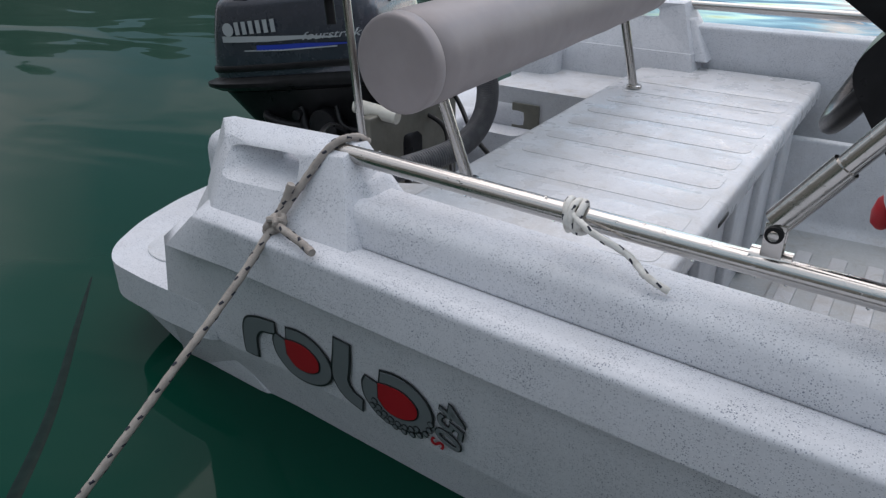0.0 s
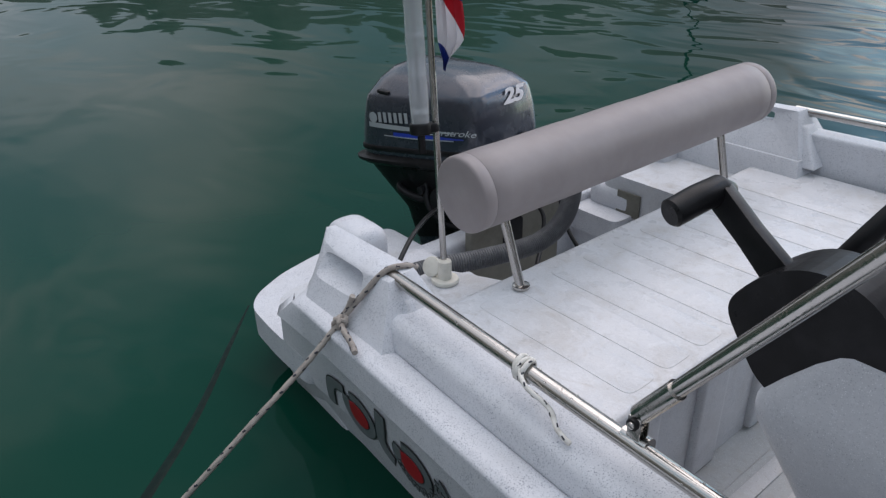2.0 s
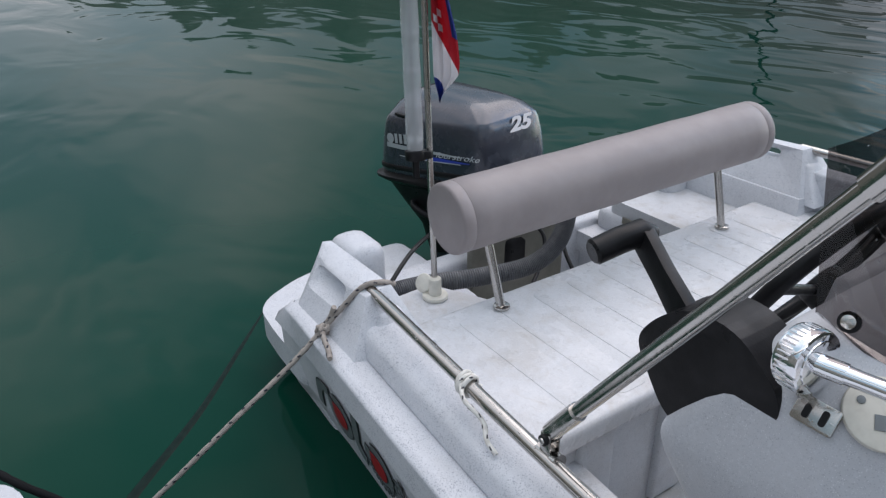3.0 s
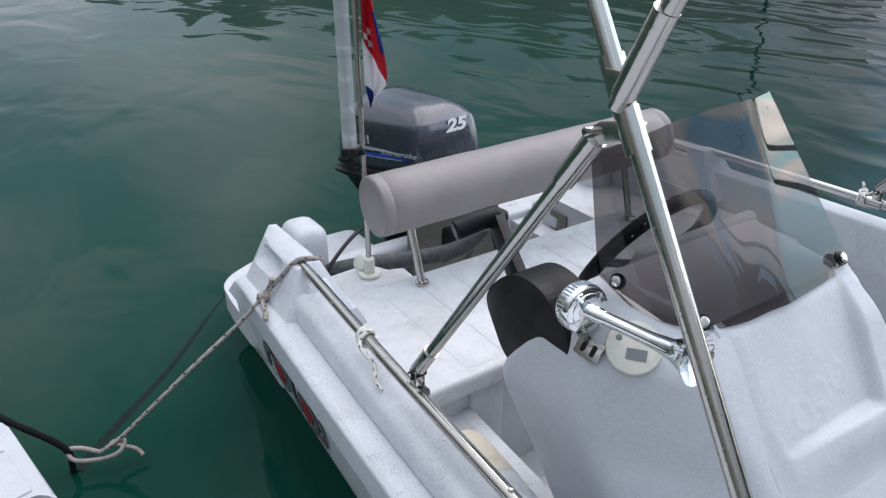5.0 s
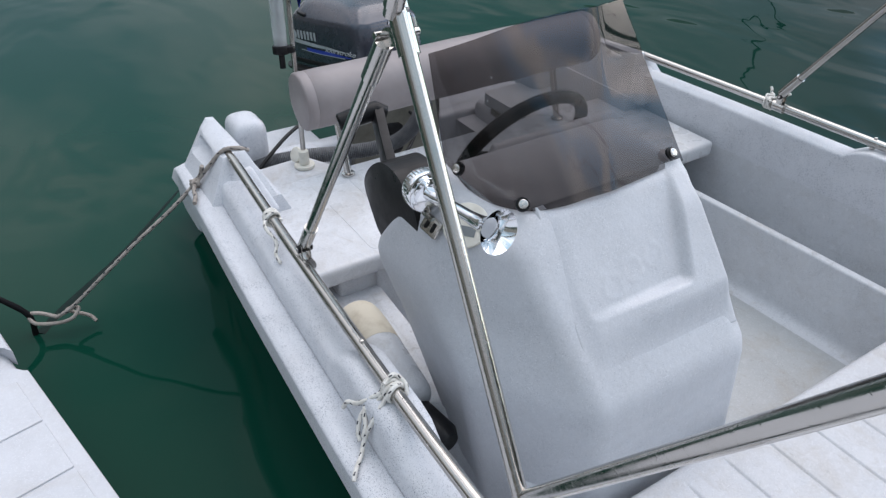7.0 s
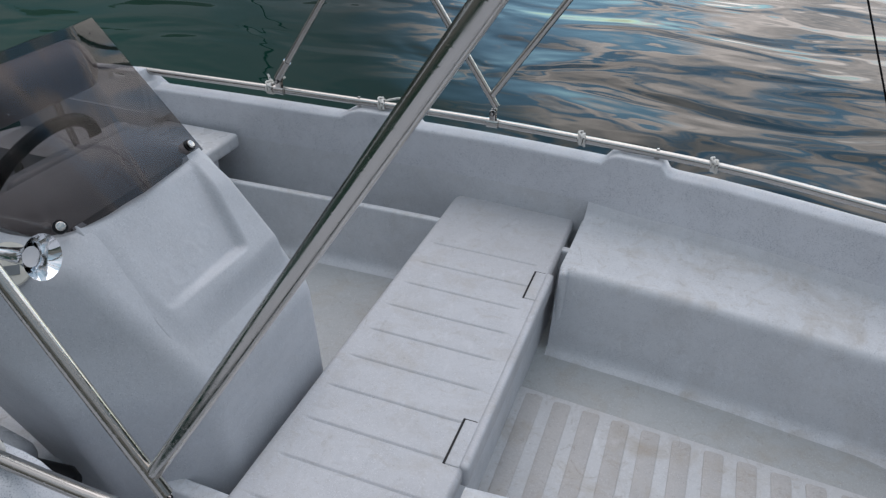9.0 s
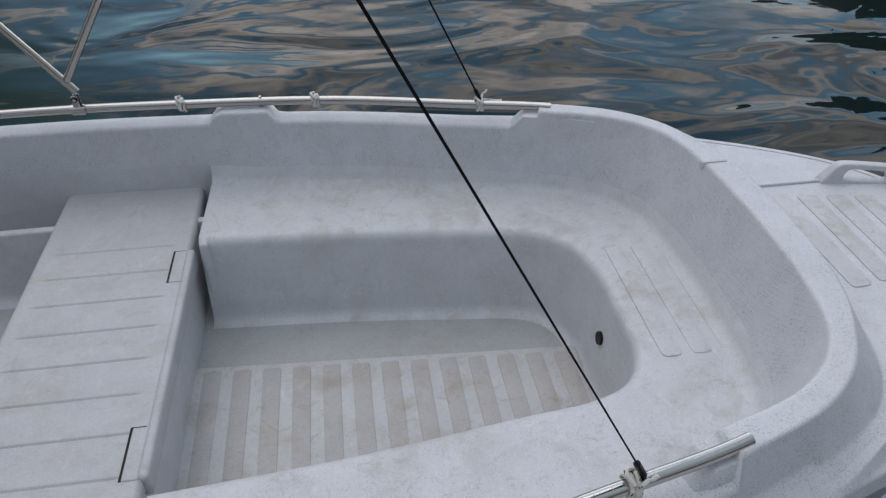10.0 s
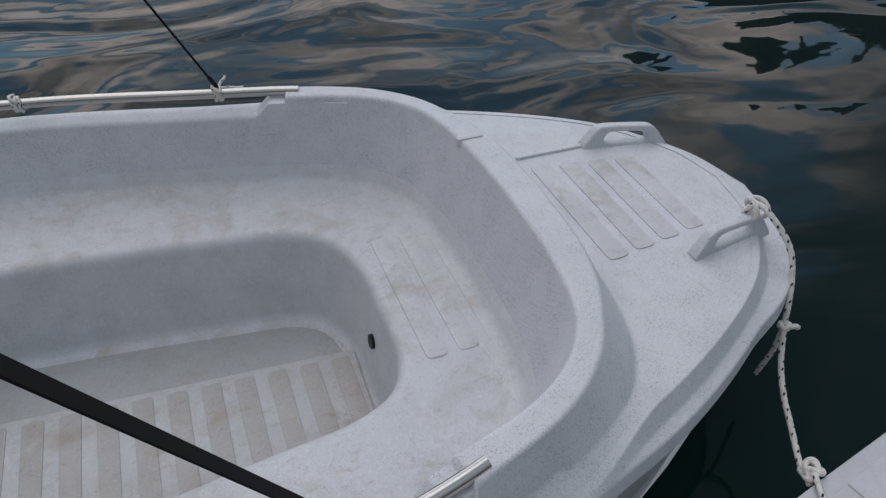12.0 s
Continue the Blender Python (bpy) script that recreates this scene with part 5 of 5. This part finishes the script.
braid("rope_tail", [(0.885, -0.88, 0.512), (0.893, -0.866, 0.535), (0.905, -0.86, 0.565)], 0.006, m_oldrope, mo, 6, 20)
part("loop", tube_bm(catmull([(0.79, -1.33, 0.14), (0.76, -1.37, 0.15), (0.75, -1.40, 0.15), (0.775, -1.39, 0.13), (0.80, -1.33, 0.125), (0.83, -1.29, 0.15), (0.81, -1.27, 0.165), (0.785, -1.30, 0.15), (0.80, -1.25, 0.12), (0.82, -1.235, 0.105)], 40), 0.0058, 8), m_oldrope, mo)
bk = rope("pontoon_line", "black wet line looped over the pontoon corner", [(0.52, -1.66, 0.27), (0.58, -1.60, 0.292), (0.66, -1.55, 0.296), (0.71, -1.50, 0.26), (0.75, -1.405, 0.16), (0.755, -1.40, 0.08), (0.76, -1.40, 0.0)], 0.0085, m_strap, 50, fleck=False)

# the mooring rope's shadow on the water, modelled as a flat dark strip
sk = thing("rope_shade_strip", "flat dark strip standing in for the mooring rope shadow on the water", "rope")
bm = tube_bm(catmull([(0.76, -1.39, 0.0), (0.66, -1.30, 0.0), (0.45, -1.08, 0.0), (0.20, -0.865, 0.0), (0.03, -0.72, 0.0)], 40), 0.009, 10, radii=[0.016 * (1 - 0.85 * (k / 39) ** 1.3) for k in range(40)])
bmesh.ops.transform(bm, matrix=Matrix.Translation((0, 0, W)) @ Matrix.Diagonal((1, 1, 0.16, 1)), verts=bm.verts)
part("line", bm, m_rope_shade, sk)

# ties round the rails
def tie(x, s, label="white flecked cord tied round the rail", seed=1, tails=((0.05, 0.03, -0.05),), turns=3, hitch=True, r=0.0042):
    """A cord wound round the rail, with a hitch and loose flecked tails."""
    y = float(np.interp(x, C[:160, 0], C[:160, 1])) * s
    end = 2 * math.pi * turns
    pts = [Vector((x + 1.8 * r * (a / 2 / math.pi - turns / 2) + 0.002 * math.sin(a * 1.7 + seed), y + (0.0132 + r) * math.cos(a), 0.599 + (0.0132 + r) * math.sin(a))) for a in np.linspace(0, end, 9 * turns)]
    if hitch:
        pts += [Vector((x + 0.006, y - 0.020 * s, 0.612)), Vector((x - 0.012, y - 0.008 * s, 0.624)), Vector((x - 0.004, y + 0.016 * s, 0.618))]
    tt = rope("rail_tie", label, pts, r, m_rope, 110, "rail ties", True, seed)
    for n_, tl in enumerate(tails):
        a0 = Vector((x, y + 0.014 * s, 0.606))
        d = Vector(tl)
        side_ = d.cross(Vector((0, 0, 1)))
        mid = [a0, a0 + d * 0.25 + side_ * 0.08 + Vector((0, 0, 0.005)), a0 + d * 0.55 - side_ * 0.04, a0 + d * 0.8 + side_ * 0.03, a0 + d]
        braid("tail", mid, r * 0.95, m_rope, tt, seed + n_)
    return tt


tie(1.318, -1, seed=2, tails=((0.125, -0.02, -0.052),), turns=3, hitch=False, r=0.0044)
knotted = tie(1.97, -1, "white flecked cord knotted round the rail with a loose tail", 3, ((-0.02, 0.05, -0.045),), 4)
for n_, pts in enumerate((((1.975, -0.852, 0.600), (1.981, -0.889, 0.556), (1.978, -0.906, 0.514), (1.996, -0.922, 0.503), (2.018, -0.943, 0.503), (2.034, -0.956, 0.496)),
                          ((1.970, -0.850, 0.603), (1.956, -0.876, 0.566), (1.947, -0.893, 0.548), (1.956, -0.907, 0.520), (1.968, -0.910, 0.506)),
                          ((1.962, -0.852, 0.600), (1.945, -0.884, 0.560), (1.968, -0.897, 0.540), (1.975, -0.906, 0.520)),
                          ((1.960, -0.860, 0.592), (1.930, -0.890, 0.558), (1.902, -0.900, 0.542), (1.893, -0.906, 0.522)))):
    braid("tail", [Vector(p) for p in pts], 0.0042, m_rope, knotted, 20 + n_)
tie(3.535, -1, seed=4, tails=((0.03, 0.0, 0.03), (-0.02, 0.03, -0.03)))
tie(1.49, 1, seed=5, tails=((0.05, 0.01, 0.035), (-0.03, 0.02, 0.03)))
tie(1.93, 1, seed=6, tails=((0.09, 0.02, 0.025),))
tie(2.64, 1, seed=7, tails=((0.01, -0.02, -0.03),))
tie(3.05, 1, seed=8, tails=((0.01, -0.02, -0.03),))
tie(3.55, 1, seed=9, tails=((0.07, -0.01, 0.0), (0.03, 0.03, 0.02)))

bo = rope("bow_rope", "white flecked mooring rope from the bow handle to the pontoon",
          [(4.60, -0.205, 0.560), (4.615, -0.222, 0.592), (4.625, -0.262, 0.585), (4.652, -0.315, 0.53), (4.650, -0.352, 0.473), (4.635, -0.383, 0.416), (4.626, -0.401, 0.373), (4.600, -0.450, 0.303), (4.567, -0.513, 0.270), (4.537, -0.572, 0.259), (4.494, -0.653, 0.248), (4.475, -0.69, 0.262)], 0.0068, m_rope, 150, seed=11)
kn = Vector((4.626, -0.401, 0.372))
part("knot", tube_bm([kn + Vector((0.010 * math.cos(a), 0.010 * math.sin(a), 0.004 * (a / 6.3) - 0.006 + 0.003 * math.sin(2.3 * a))) for a in np.linspace(0, 13.5, 60)], 0.0058, 8), m_rope, bo)
part("knot_ear", tube_bm(catmull([kn + Vector((0.006, -0.010, 0.0)), kn + Vector((0.016, -0.018, 0.006)), kn + Vector((0.020, -0.020, 0.002))], 8), 0.0062, 8), m_rope, bo)
braid("rope_tail", [kn, (4.630, -0.398, 0.335), (4.628, -0.400, 0.285), (4.630, -0.394, 0.255), (4.634, -0.385, 0.215), (4.638, -0.378, 0.186)], 0.0062, m_rope, bo, 13, 24)
for k in range(5):
    part("frayed_end", tube_bm([(4.638, -0.378, 0.187), (4.638 + 0.004 * math.cos(k * 1.3), -0.376 + 0.005 * math.sin(k * 1.3), 0.172)], 0.0014, 5), m_rope, bo)
ek = Vector((4.476, -0.690, 0.272))
part("end_knot", tube_bm([ek + Vector((0.016 * math.cos(a) + 0.004 * math.sin(2.7 * a), 0.017 * math.sin(1.3 * a), 0.013 * math.sin(a + 0.5) + 0.006)) for a in np.linspace(0, 15, 80)], 0.0062, 8), m_rope, bo)
braid("rope_tail", [ek, (4.465, -0.71, 0.29), (4.452, -0.735, 0.291), (4.44, -0.765, 0.288)], 0.0062, m_rope, bo, 14, 24)
part("wrap", tube_bm([Vector((4.625, -0.212, 0.572)) + Vector((0.016 * math.sin(a * 0.5), 0.026 * math.cos(a), 0.022 * math.sin(a))) for a in np.linspace(0, 12, 50)], 0.006, 8), m_rope, bo)

# ---- fender in the side pocket ----
fe = thing("boat_fender", "white boat fender with a stained cream end in the side pocket", "fender")
fp = catmull([(1.492, -0.694, 0.362), (1.52, -0.695, 0.364), (1.60, -0.70, 0.364), (1.74, -0.715, 0.364), (1.80, -0.72, 0.362), (1.835, -0.722, 0.36)], 40)
fr_ = [0.060 * min(1.0, max(0.2, (1 - abs(2 * k / 39 - 1) ** 6) ** 0.5)) for k in range(40)]
part("fender_body", tube_bm(fp[17:], 0.058, 24, radii=fr_[17:]), m_seat, fe)
part("fender_end", tube_bm(fp[:19], 0.058, 24, radii=[r * 1.012 for r in fr_[:19]]), m_cream, fe, "stained cream rounded end")
part("end_cap", tube_bm([(1.83, -0.720, 0.358), (1.85, -0.717, 0.357), (1.93, -0.705, 0.354), (1.95, -0.702, 0.353)], 0.03, 18, radii=[0.018, 0.034, 0.034, 0.022]), m_black, fe, "black rubber end")

# ---- flag ----
flag = thing("flag", "drooping red, white and blue cloth flag with a checkered shield", "flag")
fu, ftop, fbot = Vector((0.5, 0.86, 0)).normalized(), Vector((0.632, -0.435, 1.26)), Vector((0.672, -0.452, 0.888))


def cloth(u, v):
    """A point of the hanging cloth: u across (0 to 1), v down (0 to 1)."""
    w = (0.028 + 0.036 * smooth01(0.1, 0.75, v)) * (1 - 0.95 * smooth01(0.80, 1.0, v))
    p = ftop.lerp(fbot, v) + fu * (0.004 + w * u + 0.012 * smooth01(0.8, 1.0, v))
    fold = 0.012 * math.sin(u * 8 + 2.2 * v) + 0.006 * math.sin(u * 17 - 4 * v)
    return p + Vector((0.86, -0.5, 0)) * fold


def cloth_piece(name, mat, v0, v1, tilt0, tilt1, u0=0.0, u1=1.0, lift=0.0, n=12, m=12):
    rows_ = []
    for i in range(n + 1):
        row = []
        for j in range(m + 1):
            u = u0 + (u1 - u0) * j / m
            a, b = v0 + tilt0 * (u - 0.5), v1 + tilt1 * (u - 0.5)
            row.append(cloth(u, min(1.0, max(0.0, a + (b - a) * i / n))) + Vector((0.86, -0.5, 0)) * lift)
        rows_.append(row)
    bm = loft_bm(rows_, False, False)
    bmesh.ops.solidify(bm, geom=bm.faces[:], thickness=0.0015)
    return part(name, bm, mat, flag)


cloth_piece("stripe", m_flagred, 0.0, 0.66, 0.0, 0.34)
cloth_piece("stripe", m_flagwhite, 0.66, 0.90, 0.34, 0.14)
cloth_piece("stripe", m_flagblue, 0.90, 1.0, 0.14, 0.0)
cloth_piece("stripe", m_flagblue, 0.30, 0.56, 0.0, 0.10, 0.80, 1.0, 0.002)
for i in range(3):
    for j in range(2):
        if (i + j) % 2:
            cloth_piece("shield_check", m_flagwhite, 0.44 + 0.045 * i, 0.485 + 0.045 * i, 0.1, 0.1, 0.08 + 0.2 * j, 0.28 + 0.2 * j, 0.0025, 3, 3)


# ---- markings ----
def on_hull(x, z):
    """A frame on the starboard hull side: local x forward, local y up, local z outwards."""
    k = int(np.searchsorted(B[:, 0], x))
    t_ = Vector((B[k + 1][0] - B[k - 1][0], -(B[k + 1][1] - B[k - 1][1]), 0)).normalized()
    d = 0.058 + (0.021 - 0.058) * (z - 0.195) / 0.219
    y = -(float(np.interp(x, B[:160, 0], B[:160, 1])) - d)
    up = Vector((0, -0.037, 0.219)).normalized()
    nn = t_.cross(up).normalized()
    up = nn.cross(t_)
    m_ = Matrix((t_, up, nn)).transposed().to_4x4()
    return Matrix.Translation(Vector((x, y, z)) + nn * 0.004) @ m_


def arc(cx, cy, r, a0, a1, n=18):
    return [(cx + r * math.cos(radians(a0 + (a1 - a0) * i / n)), cy + r * math.sin(radians(a0 + (a1 - a0) * i / n))) for i in range(n + 1)]


mark = thing_part("hull_mark", boat, "grey and red round-shaped emblem on the hull side")
mm = on_hull(0.982, 0.272)


def decal(name, outline, mat, lift=0.0):
    part(name, prism_bm(outline, 0.001, mm @ pose(0, 0, lift)), mat, mark, smooth=False)


def edged(name, outline, mat, grow=0.0040, lift=0.0):
    """A printed shape with a thin dark outline under it."""
    outline = [tuple(p) for p in outline]
    out = []
    k = len(outline)
    for i in range(k):
        a, b, c_ = Vector(outline[i - 1]), Vector(outline[i]), Vector(outline[(i + 1) % k])
        t1, t2 = (b - a).normalized(), (c_ - b).normalized()
        nn = Vector((t1.y + t2.y, -(t1.x + t2.x)))
        nn = nn.normalized() if nn.length > 1e-6 else Vector((t1.y, -t1.x))
        out.append(tuple(b + nn * grow))
    decal(name + "_edge", out, m_ink, lift)
    decal(name, outline, mat, lift + 0.0008)


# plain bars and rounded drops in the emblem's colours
edged("hook", catmull([(-0.254, -0.071), (-0.249, -0.045), (-0.238, -0.008), (-0.222, 0.018), (-0.197, 0.030), (-0.170, 0.036), (-0.146, 0.039)], 24).tolist()[::-1]
      + catmull([(-0.254, -0.071), (-0.238, -0.070), (-0.222, -0.068)], 4).tolist()[1:]
      + catmull([(-0.217, -0.044), (-0.208, -0.016), (-0.190, 0.004), (-0.170, 0.010), (-0.153, 0.014)], 14).tolist(), m_grey)
for cx, tilt in ((0.0, 0.0), (0.199, 0.003)):
    body_ = catmull([(-0.117, 0.040), (-0.090, 0.044), (-0.062, 0.039), (-0.038, 0.018), (-0.031, -0.012), (-0.045, -0.042), (-0.076, -0.064), (-0.112, -0.071), (-0.142, -0.062), (-0.161, -0.035), (-0.161, -0.005), (-0.152, 0.014)], 60)
    core_ = catmull([(-0.126, 0.014), (-0.098, 0.019), (-0.073, 0.015), (-0.057, -0.003), (-0.063, -0.027), (-0.090, -0.042), (-0.118, -0.040), (-0.132, -0.020)], 40)
    edged("drop", [(x + cx, y + tilt) for x, y in body_[::-1]] + [(-0.126 + cx, 0.008 + tilt)], m_grey)
    edged("drop_core", [(x + cx, y + tilt) for x, y in core_[::-1]], m_red, 0.0025, 0.0018)
edged("curved_bar", [(0.026, 0.068), (-0.004, 0.070)] + catmull([(-0.012, 0.040), (-0.026, -0.005), (-0.027, -0.028), (-0.013, -0.056), (0.021, -0.071)], 14).tolist()
      + catmull([(0.028, -0.046), (0.010, -0.036), (0.003, -0.016), (0.012, 0.014), (0.019, 0.040)], 14).tolist(), m_grey)
# dark scales along the lower edge of the forward drop
for row, (r_, n_, a0) in enumerate(((0.0455, 8, -158), (0.057, 10, -152))):
    for j in range(n_):
        a = radians(a0 + 15.5 * j + 4 * row)
        decal("scale", arc(0.103 + r_ * 1.10 * math.cos(a), -0.012 + r_ * math.sin(a), 0.0064, 0, 320, 8), m_ink, 0.0017)
        decal("scale_core", arc(0.103 + r_ * 1.10 * math.cos(a), -0.012 + r_ * math.sin(a), 0.0042, 0, 320, 8), m_grey, 0.0022)


def lettering(name, text, size, m_, mat, parent, label, slant=0.0, bold=0.0):
    cu = bpy.data.curves.new(name, "FONT")
    cu.body, cu.size, cu.extrude, cu.align_x, cu.align_y, cu.shear = text, size, 0.0006, "CENTER", "CENTER", slant
    cu.offset = bold
    cu.materials.append(mat)
    ob = new(name, cu)
    ob.parent = parent
    ob.matrix_world = m_
    return tagged(ob, label)


lettering("number_edge", "450", 0.062, mm @ pose(0.200, -0.001, 0.0008, 0, 0, -104), m_ink, mark, "dark edge of the number", 0.15, 0.0022)
lettering("number", "450", 0.062, mm @ pose(0.200, -0.001, 0.0018, 0, 0, -104), m_grey, mark, "grey number 450 printed on the hull", 0.15, 0.0002)
lettering("letter", "s", 0.052, mm @ pose(0.176, -0.057, 0.001, 0, 0, -104), m_red, mark, "small red letter s")

# markings on the motor: plain bars and the readable words
side = Matrix(((1, 0, 0, 0), (0, 0, -1, 0), (0, 1, 0, 0), (0, 0, 0, 1)))


def on_cowl(x, z, turn=4.0):
    return Matrix.Translation((x, MY - 0.1925, z)) @ pose(0, 0, 0, 0, -8, turn) @ side


badge = thing_part("badge", motor, "silver emblem and name bars on the cowl")
part("emblem", prism_bm(arc(0, 0, 0.017, 0, 345, 23), 0.001, on_cowl(0.045, 0.597)), m_silver, badge, smooth=False)
for k in range(6):
    part("bar", prism_bm([(0.022 + 0.0225 * k, -0.017), (0.035 + 0.0225 * k, -0.017), (0.036 + 0.0225 * k, 0.015), (0.023 + 0.0225 * k, 0.015)], 0.001, on_cowl(0.045, 0.599)), m_silver, badge, smooth=False)


def cowl_strip(x0, x1, low, high, mat):
    """A thin printed band laid on the starboard side of the cowl."""
    rows_ = []
    for k in range(25):
        x = x0 + (x1 - x0) * k / 24
        row = []
        for line in (low, high):
            z = float(np.interp(x, [q[0] for q in line], [q[1] for q in line]))
            c = min(0.999, abs(x - 0.2) / 0.2565)
            w = 0.1905 * (1 - 0.16 * smooth01(0.0, 1.0, (x + 0.0565) / 0.513) ** 1.5) * math.sqrt(1 - (c ** (1 / 0.30)) ** 2) ** 0.30
            row.append((x, MY - w - 0.0016, z))
        rows_.append(row)
    part("stripe", loft_bm(rows_, False, False), mat, badge)


cowl_strip(0.02, 0.37, [(0.02, 0.562), (0.167, 0.576), (0.27, 0.590), (0.37, 0.601)], [(0.02, 0.578), (0.167, 0.590), (0.27, 0.599), (0.37, 0.604)], m_silver)
cowl_strip(0.13, 0.40, [(0.13, 0.551), (0.20, 0.558), (0.27, 0.568), (0.40, 0.588)], [(0.13, 0.564), (0.20, 0.571), (0.27, 0.580), (0.40, 0.591)], m_blue)
cowl_strip(0.09, 0.366, [(0.09, 0.545), (0.207, 0.556), (0.366, 0.578)], [(0.09, 0.548), (0.207, 0.560), (0.366, 0.581)], m_silver)
lettering("word", "fourstroke", 0.029, on_cowl(0.376, 0.6135) @ Matrix.Diagonal((1.5, 0.9, 1, 1)), m_silver, badge, "silver word fourstroke", 0.45)
lettering("number", "25", 0.075, Matrix.Translation((0.4355, 0.002, 0.691)) @ pose(0, 0, 0, 0, -17, 0) @ Matrix(((0, 0, 1, 0), (1, 0, 0, 0), (0, 1, 0, 0), (0, 0, 0, 1))) @ Matrix.Diagonal((1.22, 0.80, 1, 1)), m_flagwhite, badge, "white number 25", 0.3, 0.003)
motor.matrix_world = Matrix.Translation((0.2, MY, 0)) @ pose(0, 0, 0, 0, 0, 7) @ Matrix.Translation((-0.2, -MY, 0))

# red float hanging on the console
fl_ = thing("key_float", "small red key float hanging at the console", "float")
part("float_body", tube_bm([(1.612, -0.507, 0.585), (1.612, -0.507, 0.578), (1.612, -0.507, 0.56), (1.612, -0.507, 0.545), (1.612, -0.507, 0.538)], 0.014, 16, radii=[0.004, 0.011, 0.015, 0.013, 0.006]), m_red, fl_)
part("cord", tube_bm([(1.612, -0.507, 0.585), (1.615, -0.50, 0.655)], 0.002, 6), m_black, fl_)
